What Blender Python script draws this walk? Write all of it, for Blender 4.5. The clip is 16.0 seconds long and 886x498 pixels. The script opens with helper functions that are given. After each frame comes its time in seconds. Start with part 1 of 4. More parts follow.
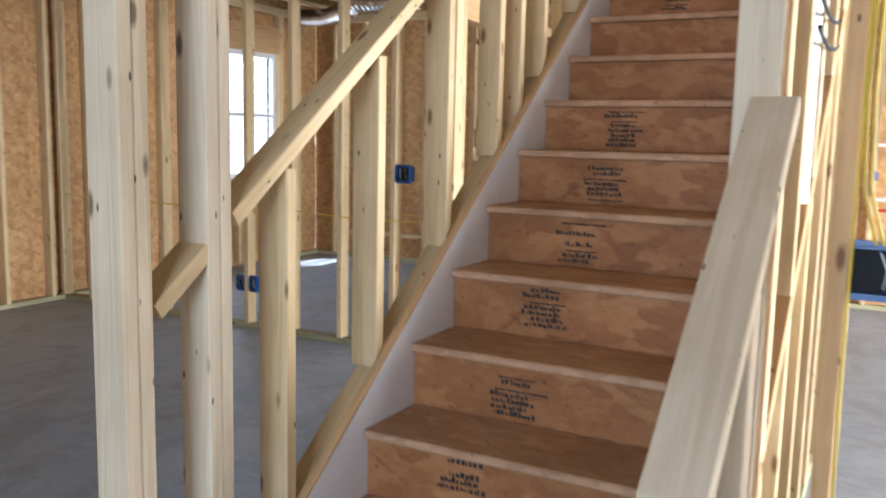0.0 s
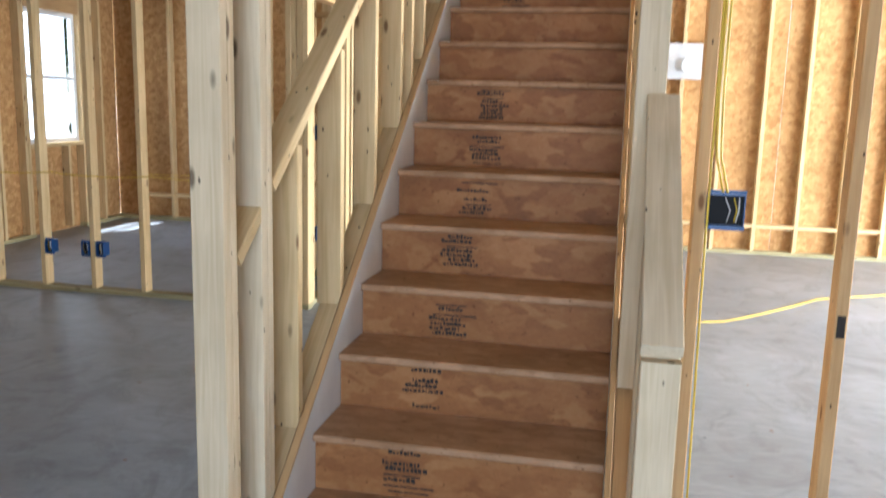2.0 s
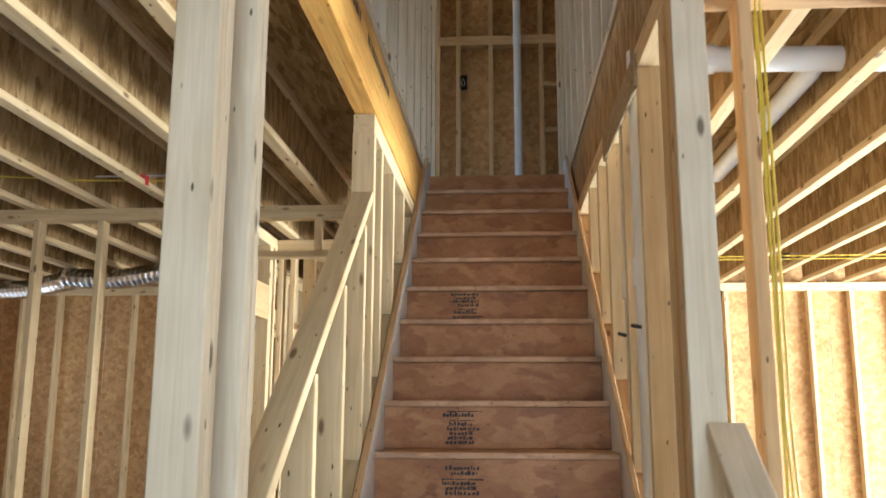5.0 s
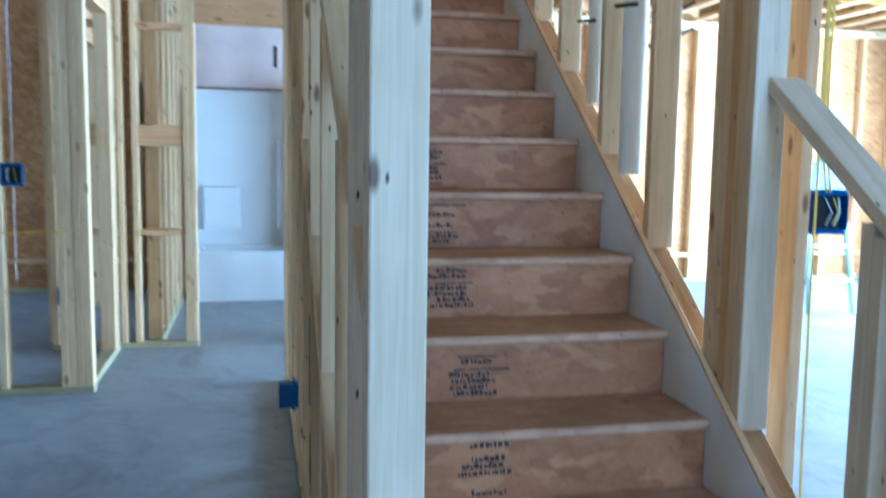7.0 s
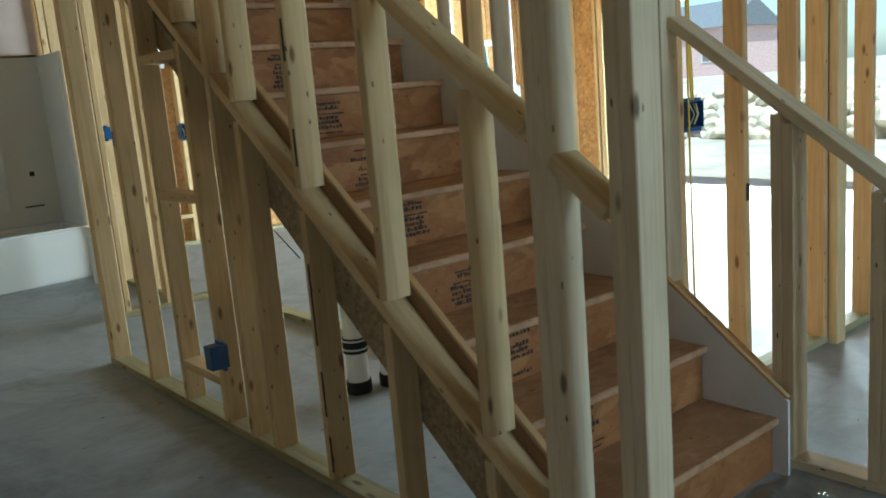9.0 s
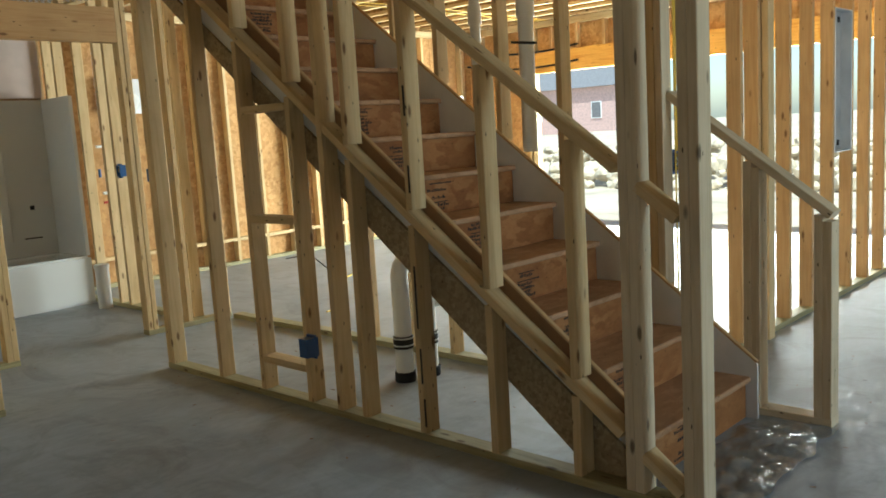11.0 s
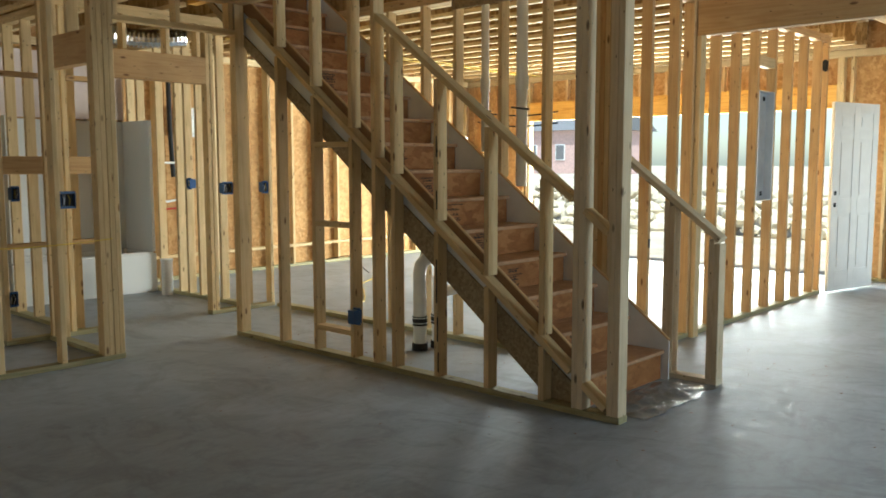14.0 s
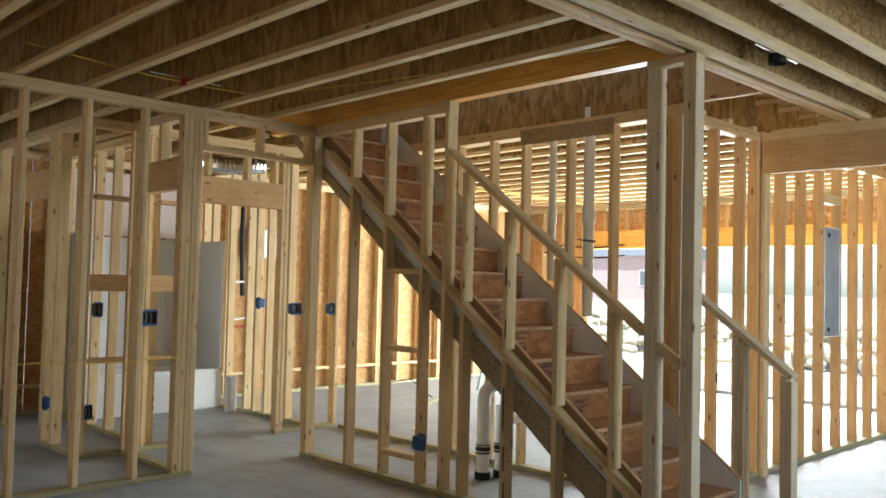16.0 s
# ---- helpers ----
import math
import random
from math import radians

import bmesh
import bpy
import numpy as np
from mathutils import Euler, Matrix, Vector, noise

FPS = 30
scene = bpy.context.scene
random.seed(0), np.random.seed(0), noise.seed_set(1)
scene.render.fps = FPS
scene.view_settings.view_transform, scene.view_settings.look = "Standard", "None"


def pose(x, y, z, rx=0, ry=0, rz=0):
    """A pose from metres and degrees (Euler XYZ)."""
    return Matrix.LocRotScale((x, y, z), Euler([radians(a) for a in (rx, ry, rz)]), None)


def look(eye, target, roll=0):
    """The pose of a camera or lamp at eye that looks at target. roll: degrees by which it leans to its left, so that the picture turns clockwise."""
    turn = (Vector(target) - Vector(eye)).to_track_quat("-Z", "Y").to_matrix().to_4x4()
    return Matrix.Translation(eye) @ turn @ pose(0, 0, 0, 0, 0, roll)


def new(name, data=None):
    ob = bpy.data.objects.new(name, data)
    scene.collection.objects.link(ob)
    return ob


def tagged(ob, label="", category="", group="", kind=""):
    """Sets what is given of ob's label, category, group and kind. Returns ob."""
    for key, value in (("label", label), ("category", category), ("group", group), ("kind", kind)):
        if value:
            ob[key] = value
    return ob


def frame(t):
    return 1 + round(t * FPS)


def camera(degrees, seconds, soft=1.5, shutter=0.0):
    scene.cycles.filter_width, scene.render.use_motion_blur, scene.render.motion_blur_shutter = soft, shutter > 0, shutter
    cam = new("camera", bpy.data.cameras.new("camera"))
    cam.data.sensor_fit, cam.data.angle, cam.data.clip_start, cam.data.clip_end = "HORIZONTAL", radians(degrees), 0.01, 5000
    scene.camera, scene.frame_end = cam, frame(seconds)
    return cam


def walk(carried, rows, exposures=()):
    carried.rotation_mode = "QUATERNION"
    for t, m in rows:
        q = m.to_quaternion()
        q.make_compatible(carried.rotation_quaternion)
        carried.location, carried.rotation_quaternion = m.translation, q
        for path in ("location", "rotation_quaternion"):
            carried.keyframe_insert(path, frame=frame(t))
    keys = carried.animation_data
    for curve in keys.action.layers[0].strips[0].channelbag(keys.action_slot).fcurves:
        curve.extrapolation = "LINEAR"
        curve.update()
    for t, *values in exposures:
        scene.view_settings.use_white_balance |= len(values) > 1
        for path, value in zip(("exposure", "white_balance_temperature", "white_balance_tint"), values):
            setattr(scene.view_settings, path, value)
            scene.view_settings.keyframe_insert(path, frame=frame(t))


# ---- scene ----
cam = camera(55.5, 16.0, soft=1.7, shutter=0.5)
PATH = [
    (0, (1.255, -1.395, 1.406), (0.325, 0.355, 1.142), 1.3),
    (0.5, (1.281, -1.648, 1.39), (0.501, 0.16, 1.039), 1.1),
    (1, (1.253, -1.866, 1.417), (0.596, -0.034, 0.957), 1.3),
    (1.5, (1.037, -2.069, 1.397), (0.557, -0.186, 0.925), 1.3),
    (2, (0.911, -2.187, 1.467), (0.519, -0.257, 1.118), 1.5),
    (2.5, (0.878, -2.252, 1.47), (0.499, -0.292, 1.354), 2.5),
    (3, (0.806, -2.16, 1.556), (0.478, -0.192, 1.685), 1.5),
    (3.5, (0.67, -2.06, 1.56), (0.455, -0.099, 1.891), 0.5),
    (3.7, (0.658, -2.021, 1.562), (0.461, -0.072, 1.965), 0.7),
    (6, (0.169, -1.509, 1.437), (0.123, 0.48, 1.648), 0.2),
    (6.5, (-0.051, -1.449, 1.35), (0.054, 0.548, 1.392), 1.0),
    (7, (-0.286, -1.509, 1.287), (0.153, 0.431, 1.071), 0.9),
    (7.5, (-0.556, -1.503, 1.226), (0.066, 0.373, 0.92), 0.5),
    (8, (-0.849, -1.406, 1.251), (0.013, 0.369, 0.927), -0.7),
    (8.5, (-1.214, -1.348, 1.293), (-0.058, 0.238, 0.907), -5.2),
    (9, (-1.485, -1.324, 1.327), (-0.244, 0.199, 0.953), -4.8),
    (9.5, (-1.776, -1.373, 1.357), (-0.47, 0.102, 1.01), -4.9),
    (11.8, (-3.084, -1.727, 1.413), (-1.603, -0.406, 1.159), -2.4),
    (12, (-3.167, -1.805, 1.426), (-1.692, -0.474, 1.194), -1.9),
    (12.5, (-3.356, -2.014, 1.389), (-1.885, -0.67, 1.208), -0.8),
    (13, (-3.623, -2.199, 1.377), (-2.158, -0.849, 1.2), -0.5),
    (13.5, (-3.909, -2.332, 1.374), (-2.428, -1.003, 1.175), -1.3),
    (14, (-4.033, -2.57, 1.415), (-2.563, -1.23, 1.211), -0.1),
    (14.5, (-4.131, -2.668, 1.451), (-2.726, -1.256, 1.273), 0.2),
    (15, (-4.172, -2.613, 1.472), (-2.777, -1.18, 1.437), 0.2),
    (15.5, (-4.201, -2.558, 1.469), (-2.809, -1.123, 1.522), 0.8),
    (16, (-4.195, -2.571, 1.464), (-2.806, -1.134, 1.545), 1.4),
]
EXPOSURES = [
    (0.0, 1.22, 5200, 10), (1.0, 1.2, 5000, 6), (1.5, 1.25, 5000, 6), (2.5, 1.15, 6000, 12), (3.5, 0.95, 6200, 16), (5.8, 1.45, 4500, 0), (7.0, 1.4, 3700, -3), (7.5, 0.85, 3800, -8), (8.0, 0.7, 4200, -11), (8.5, 0.46, 4400, -12), (9.0, 0.42, 5000, -12),
    (9.7, 0.46, 5400, -11), (12.0, 0.45, 5800, -4), (13.5, 0.5, 5500, -6), (14.5, 0.47, 5900, -2), (16.0, 0.85, 5500, 0),
]
walk(cam, [(t, look(eye, target, roll)) for t, eye, target, roll in PATH], EXPOSURES)

# ---- world, sun, exposure ----
SUN_EL, SUN_AZ = 66.0, 225.0
world = bpy.data.worlds.new("sky")
scene.world = world
world.use_nodes = True
wn = world.node_tree.nodes
sky = wn.new("ShaderNodeTexSky")
sky.sky_type = "NISHITA"
sky.sun_disc = False
sky.sun_elevation, sky.sun_rotation = radians(SUN_EL), radians(SUN_AZ)
world.node_tree.links.new(sky.outputs[0], wn["Background"].inputs[0])
wn["Background"].inputs[1].default_value = 0.15
sun_data = bpy.data.lights.new("sun", "SUN")
sun_data.energy, sun_data.angle, sun_data.color = 5.0, radians(0.5), (1.0, 0.95, 0.87)
sun = new("sun", sun_data)
sun.matrix_world = look((0, 0, 20), Vector((0, 0, 20)) - Vector((math.sin(radians(SUN_AZ)) * math.cos(radians(SUN_EL)), math.cos(radians(SUN_AZ)) * math.cos(radians(SUN_EL)), math.sin(radians(SUN_EL)))))


def window_light(name, x, y, z, rz, w, h, power, rx=90.0, colour=(0.86, 0.93, 1.0)):
    """Stands in for the daylight of one opening."""
    data = bpy.data.lights.new(name, "AREA")
    data.shape, data.size, data.size_y, data.energy, data.color = "RECTANGLE", w, h, power, colour
    ob = new(name, data)
    ob.matrix_world = pose(x, y, z, rx, 0, rz)
    return ob


window_light("garage_opening_daylight", 6.98, 3.1, 1.05, 90, 4.4, 1.9, 620, colour=(1.0, 0.95, 0.88))
window_light("west_window_daylight", -4.9, 5.57, 1.58, -90, 0.8, 1.3, 6)
# Added fill from an unseen south opening; brightens the posts' south faces.
window_light("unseen_south_fill", 1.22, -4.86, 1.4, 0, 1.8, 1.75, 64)
window_light("entry_daylight", 6.72, -0.68, 1.05, 90, 0.9, 2.0, 14, colour=(1.0, 0.96, 0.9))
# Added fill with no window in view; lights west faces and the floor.
window_light("unseen_west_room_fill", -4.9, -3.5, 1.58, -90, 0.8, 1.3, 13)


# ---- materials ----
def material(name):
    m = bpy.data.materials.new(name)
    m.use_nodes = True
    return m, m.node_tree.nodes, m.node_tree.links, m.node_tree.nodes["Principled BSDF"]


def ramp(nodes, links, src, stops):
    r = nodes.new("ShaderNodeValToRGB")
    while len(r.color_ramp.elements) < len(stops):
        r.color_ramp.elements.new(0.5)
    for e, (p, c) in zip(r.color_ramp.elements, stops):
        e.position, e.color = p, (*c, 1)
    links.new(src, r.inputs[0])
    return r.outputs[0]


def mapped(nodes, links, scale, shift=0.0):
    tc = nodes.new("ShaderNodeTexCoord")
    mp = nodes.new("ShaderNodeMapping")
    mp.inputs["Scale"].default_value = scale
    links.new(tc.outputs["Object"], mp.inputs[0])
    if shift:
        oi = nodes.new("ShaderNodeObjectInfo")
        mul = nodes.new("ShaderNodeMath")
        mul.operation = "MULTIPLY"
        mul.inputs[1].default_value = shift
        links.new(oi.outputs["Random"], mul.inputs[0])
        comb = nodes.new("ShaderNodeCombineXYZ")
        for k in range(3):
            links.new(mul.outputs[0], comb.inputs[k])
        links.new(comb.outputs[0], mp.inputs["Location"])
    return mp.outputs[0]


def noise_tex(nodes, links, vec, scale, detail=4.0, rough=0.55, distort=0.0):
    n = nodes.new("ShaderNodeTexNoise")
    n.inputs["Scale"].default_value, n.inputs["Detail"].default_value = scale, detail
    n.inputs["Roughness"].default_value, n.inputs["Distortion"].default_value = rough, distort
    links.new(vec, n.inputs["Vector"])
    return n.outputs["Fac"]


def mix(nodes, links, kind, fac, a, b):
    m = nodes.new("ShaderNodeMix")
    m.data_type, m.blend_type = "RGBA", kind
    for sock, val in ((m.inputs[0], fac), (m.inputs[6], a), (m.inputs[7], b)):
        if isinstance(val, (int, float)):
            sock.default_value = val
        elif isinstance(val, tuple):
            sock.default_value = (*val, 1)
        else:
            links.new(val, sock)
    return m.outputs[2]


def bump(nodes, links, height, bsdf, strength, distance=0.002):
    b = nodes.new("ShaderNodeBump")
    b.inputs["Strength"].default_value, b.inputs["Distance"].default_value = strength, distance
    links.new(height, b.inputs["Height"])
    links.new(b.outputs[0], bsdf.inputs["Normal"])


def wood(name, dark, light, knot, tint=0.25, rough=0.72):
    """Sawn softwood: grain along local z, growth rings, knots, a tint of its own for each board."""
    m, n, l, p = material(name)
    v = mapped(n, l, (1, 1, 0.06), 37.0)
    rings = noise_tex(n, l, v, 28, 3, 0.5, 0.6)
    fine = noise_tex(n, l, mapped(n, l, (220, 220, 6), 11.0), 1.0, 2)
    col = ramp(n, l, rings, [(0.32, dark), (0.5, light), (0.68, dark)])
    col = mix(n, l, "MULTIPLY", 0.22, col, ramp(n, l, fine, [(0.3, (0.7, 0.66, 0.6)), (0.7, (1, 1, 1))]))
    vo = n.new("ShaderNodeTexVoronoi")
    vo.inputs["Scale"].default_value = 1.0
    l.new(mapped(n, l, (12, 12, 4.2), 23.0), vo.inputs["Vector"])
    col = mix(n, l, "MIX", ramp(n, l, vo.outputs["Distance"], [(0.075, (0.85, 0.85, 0.85)), (0.15, (0, 0, 0))]), col, knot)
    nails = n.new("ShaderNodeTexVoronoi")
    nails.inputs["Scale"].default_value = 1.0
    l.new(mapped(n, l, (26, 26, 9), 31.0), nails.inputs["Vector"])
    col = mix(n, l, "MIX", ramp(n, l, nails.outputs["Distance"], [(0.06, (0.9, 0.9, 0.9)), (0.10, (0, 0, 0))]), col, (0.05, 0.03, 0.02))
    oi = n.new("ShaderNodeObjectInfo")
    col = mix(n, l, "MULTIPLY", tint * 2, col, ramp(n, l, oi.outputs["Random"], [(0.0, (0.8, 0.74, 0.66)), (0.5, (1, 0.97, 0.9)), (1.0, (1, 1, 1))]))
    dirt = noise_tex(n, l, mapped(n, l, (1, 1, 1), 5.0), 3.5, 5)
    col = mix(n, l, "MULTIPLY", 0.4, col, ramp(n, l, dirt, [(0.35, (0.72, 0.7, 0.66)), (0.6, (1, 1, 1))]))
    l.new(col, p.inputs["Base Color"])
    p.inputs["Roughness"].default_value = rough
    p.inputs["Specular IOR Level"].default_value = 0.25
    bump(n, l, fine, p, 0.25, 0.001)
    return m


def board_sheet(name, dark, mid, light, flake=(26, 26, 26), rough=0.8, spread=1.0):
    """Strand board or plywood: soft flakes in several tones, broad stains, dark specks."""
    m, n, l, p = material(name)
    v = mapped(n, l, flake, 19.0)
    vo = n.new("ShaderNodeTexVoronoi")
    vo.feature = "SMOOTH_F1"
    vo.inputs["Scale"].default_value, vo.inputs["Smoothness"].default_value = 1.0, 0.35
    add = n.new("ShaderNodeVectorMath")
    add.operation = "MULTIPLY_ADD"
    add.inputs[1].default_value = (2.2, 2.2, 2.2)
    nz = n.new("ShaderNodeTexNoise")
    nz.inputs["Scale"].default_value, nz.inputs["Detail"].default_value = 0.9, 3.0
    l.new(v, nz.inputs["Vector"])
    l.new(nz.outputs["Color"], add.inputs[0])
    l.new(v, add.inputs[2])
    l.new(add.outputs[0], vo.inputs["Vector"])
    sep = n.new("ShaderNodeSeparateColor")
    l.new(vo.outputs["Color"], sep.inputs[0])
    fine = noise_tex(n, l, v, 3.0, 4, 0.65, 1.2)
    fac = mix(n, l, "MIX", 0.55, sep.outputs[0], fine)
    col = ramp(n, l, fac, [(0.22, dark), (0.5, mid), (0.78, light)])
    big = noise_tex(n, l, mapped(n, l, (1, 1, 1), 9.0), 2.2, 5)
    col = mix(n, l, "MULTIPLY", 0.5 * spread, col, ramp(n, l, big, [(0.32, (0.62, 0.57, 0.5)), (0.62, (1, 1, 1))]))
    speck = noise_tex(n, l, mapped(n, l, (1, 1, 1), 13.0), 55, 2)
    col = mix(n, l, "MULTIPLY", 0.7, col, ramp(n, l, speck, [(0.27, (0.35, 0.27, 0.2)), (0.33, (1, 1, 1))]))
    l.new(col, p.inputs["Base Color"])
    p.inputs["Roughness"].default_value = rough
    p.inputs["Specular IOR Level"].default_value = 0.2
    bump(n, l, fac, p, 0.25, 0.001)
    return m


def plain(name, colour, rough=0.5, metal=0.0, vary=0.12, scale=6.0, relief=0.08):
    m, n, l, p = material(name)
    f = noise_tex(n, l, mapped(n, l, (1, 1, 1), 7.0), scale, 5)
    lo = tuple(c * (1 - 2 * vary) for c in colour)
    l.new(ramp(n, l, f, [(0.3, lo), (0.65, colour)]), p.inputs["Base Color"])
    p.inputs["Roughness"].default_value, p.inputs["Metallic"].default_value = rough, metal
    bump(n, l, noise_tex(n, l, mapped(n, l, (1, 1, 1)), scale * 25, 3), p, relief, 0.001)
    return m


def concrete(name, colour, rough):
    m, n, l, p = material(name)
    base = mapped(n, l, (1, 1, 1))
    cloud = noise_tex(n, l, base, 0.9, 6, 0.6, 0.8)
    trowel = noise_tex(n, l, mapped(n, l, (1, 2.2, 1)), 5, 5, 0.6, 1.5)
    grain = noise_tex(n, l, base, 160, 2)
    col = ramp(n, l, cloud, [(0.3, tuple(c * 0.68 for c in colour)), (0.7, colour)])
    col = mix(n, l, "MULTIPLY", 0.5, col, ramp(n, l, trowel, [(0.35, (0.6, 0.61, 0.63)), (0.62, (1, 1, 1))]))
    smear = noise_tex(n, l, mapped(n, l, (1.4, 0.7, 1)), 2.1, 7, 0.68, 2.2)
    col = mix(n, l, "MULTIPLY", 0.6, col, ramp(n, l, smear, [(0.38, (0.66, 0.65, 0.63)), (0.5, (0.95, 0.95, 0.95)), (0.66, (1, 1, 1))]))
    vo = n.new("ShaderNodeTexVoronoi")
    vo.inputs["Scale"].default_value = 2.3
    l.new(base, vo.inputs["Vector"])
    col = mix(n, l, "MIX", ramp(n, l, vo.outputs["Distance"], [(0.02, (0.7, 0.7, 0.7)), (0.035, (0, 0, 0))]), col, (0.1, 0.09, 0.08))
    l.new(col, p.inputs["Base Color"])
    l.new(ramp(n, l, trowel, [(0.3, (rough - 0.12,) * 3), (0.7, (rough + 0.12,) * 3)]), p.inputs["Roughness"])
    bump(n, l, grain, p, 0.12, 0.001)
    return m


PINE = wood("pine_lumber", (0.63, 0.465, 0.24), (0.73, 0.565, 0.32), (0.16, 0.075, 0.03))
PINE_TAN = wood("tan_pine_lumber", (0.56, 0.355, 0.165), (0.65, 0.44, 0.22), (0.15, 0.065, 0.025))
TREATED = wood("greenish_sill_lumber", (0.33, 0.31, 0.17), (0.46, 0.42, 0.25), (0.12, 0.08, 0.04))
# Greyer pine for posts, guards, upstairs studs: cool skylight put into the colour.
GREY_PINE = wood("skylit_pine_lumber", (0.64, 0.525, 0.345), (0.73, 0.62, 0.44), (0.10, 0.065, 0.04))
LVL = wood("orange_veneer_lumber", (0.62, 0.30, 0.055), (0.80, 0.46, 0.11), (0.5, 0.24, 0.05), 0.1, 0.5)
OSB = board_sheet("oriented_strand_board", (0.40, 0.215, 0.08), (0.55, 0.32, 0.13), (0.66, 0.42, 0.19))
OSB_WEB = board_sheet("joist_web_board", (0.19, 0.11, 0.035), (0.36, 0.225, 0.085), (0.50, 0.34, 0.155), (55, 9, 30))
STRAND = board_sheet("laminated_strand_lumber", (0.25, 0.185, 0.105), (0.36, 0.28, 0.165), (0.46, 0.37, 0.23), (14, 60, 60))
# Treads paler than risers: pale dust, and light from above put into the colour.
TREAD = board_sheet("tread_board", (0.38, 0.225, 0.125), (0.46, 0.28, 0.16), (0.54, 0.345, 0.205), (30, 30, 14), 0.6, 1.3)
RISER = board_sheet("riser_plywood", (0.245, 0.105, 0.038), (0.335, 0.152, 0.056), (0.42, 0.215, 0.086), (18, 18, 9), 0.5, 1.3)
SLAB = concrete("trowelled_concrete", (0.43, 0.475, 0.525), 0.56)
SKIRT = plain("primed_white_board", (0.74, 0.74, 0.73), 0.5, 0, 0.06)
TRIM_BROWN = plain("raw_board_edge", (0.30, 0.17, 0.08), 0.7)
PVC = plain("white_pvc", (0.80, 0.80, 0.78), 0.35, 0, 0.05)
BLACK = plain("black_rubber", (0.012, 0.012, 0.013), 0.8)
BLUE = plain("blue_plastic", (0.012, 0.075, 0.25), 0.35, 0, 0.1)
RED = plain("red_plastic", (0.45, 0.02, 0.012), 0.4)
YELLOW = plain("yellow_cable_jacket", (0.72, 0.50, 0.04), 0.45)
STEEL = plain("galvanised_steel", (0.66, 0.67, 0.68), 0.4, 0.4, 0.1)
DUCT = plain("silver_foil", (0.7, 0.7, 0.7), 0.25, 1.0, 0.15, 30, 0.4)
ACRYLIC = plain("white_acrylic", (0.74, 0.75, 0.74), 0.18, 0, 0.03, 1.5, 0.0)
DOORWHITE = plain("primed_white_steel", (0.78, 0.78, 0.76), 0.42, 0, 0.04)
VINYL = plain("white_vinyl", (0.82, 0.83, 0.83), 0.35, 0, 0.03)
INK = plain("black_ink", (0.03, 0.024, 0.02), 0.8, 0, 0.2, 60)
SOIL = plain("pale_dry_soil", (0.60, 0.52, 0.40), 0.95, 0, 0.2, 1.2, 0.5)
ROCK = plain("pale_limestone", (0.68, 0.60, 0.45), 0.9, 0, 0.2, 4, 0.5)
LEAF = plain("foliage", (0.085, 0.13, 0.04), 0.7, 0, 0.3)
BARK = plain("bark", (0.12, 0.085, 0.06), 0.9)
BRICKRED = plain("far_red_siding", (0.66, 0.46, 0.42), 0.8)
ROOFGREY = plain("far_grey_roof", (0.2, 0.2, 0.21), 0.8)
WRAP = plain("house_wrap", (0.70, 0.72, 0.74), 0.6)
FILM = plain("crumpled_plastic_film", (0.7, 0.7, 0.68), 0.15)
FILM.node_tree.nodes["Principled BSDF"].inputs["Transmission Weight"].default_value = 0.75
m_, n_, l_, GLASS_P = material("window_glass")
GLASS = m_
GLASS_P.inputs["Roughness"].default_value, GLASS_P.inputs["Transmission Weight"].default_value, GLASS_P.inputs["IOR"].default_value = 0.0, 1.0, 1.05

# ---- building blocks ----
MESHES = {}


def root(name, label="", category="", group="", kind="", at=(0, 0, 0)):
    ob = new(name)
    ob.location = at
    return tagged(ob, label, category, group, kind)


def link(name, mesh, mat, parent, label="", m=None):
    ob = new(name, mesh)
    if not mesh.materials:
        mesh.materials.append(mat)
    elif mesh.materials[0] is not mat:
        ob.material_slots[0].link = "OBJECT"
        ob.material_slots[0].material = mat
    if parent is not None:
        ob.parent = parent
        up = parent
        while up is not None:
            if m is not None:
                m = Matrix.Translation(up.location).inverted() @ m if up.rotation_euler == Euler((0, 0, 0)) else up.matrix_basis.inverted() @ m
            up = up.parent
    if m is not None:
        ob.matrix_basis = m
    return tagged(ob, label)


def part(name, bm, mat, parent, label=""):
    mesh = bpy.data.meshes.new(name)
    bm.to_mesh(mesh)
    bm.free()
    return link(name, mesh, mat, parent, label)


def prism_mesh(w, d, length, c=0.003):
    """A sawn board along local z, its long edges eased."""
    key = (round(w, 3), round(d, 3), round(length, 3), c)
    if key not in MESHES:
        a, b, h = w / 2, d / 2, length / 2
        c = min(c, a * 0.4, b * 0.4)
        ring = [(a - c, -b), (a, -b + c), (a, b - c), (a - c, b), (-a + c, b), (-a, b - c), (-a, -b + c), (-a + c, -b)]
        verts = [(x, y, z) for z in (-h, h) for x, y in ring]
        faces = [tuple(reversed(range(8))), tuple(range(8, 16))] + [(i, (i + 1) % 8, 8 + (i + 1) % 8, 8 + i) for i in range(8)]
        mesh = bpy.data.meshes.new("board")
        mesh.from_pydata(verts, [], faces)
        MESHES[key] = mesh
    return MESHES[key]


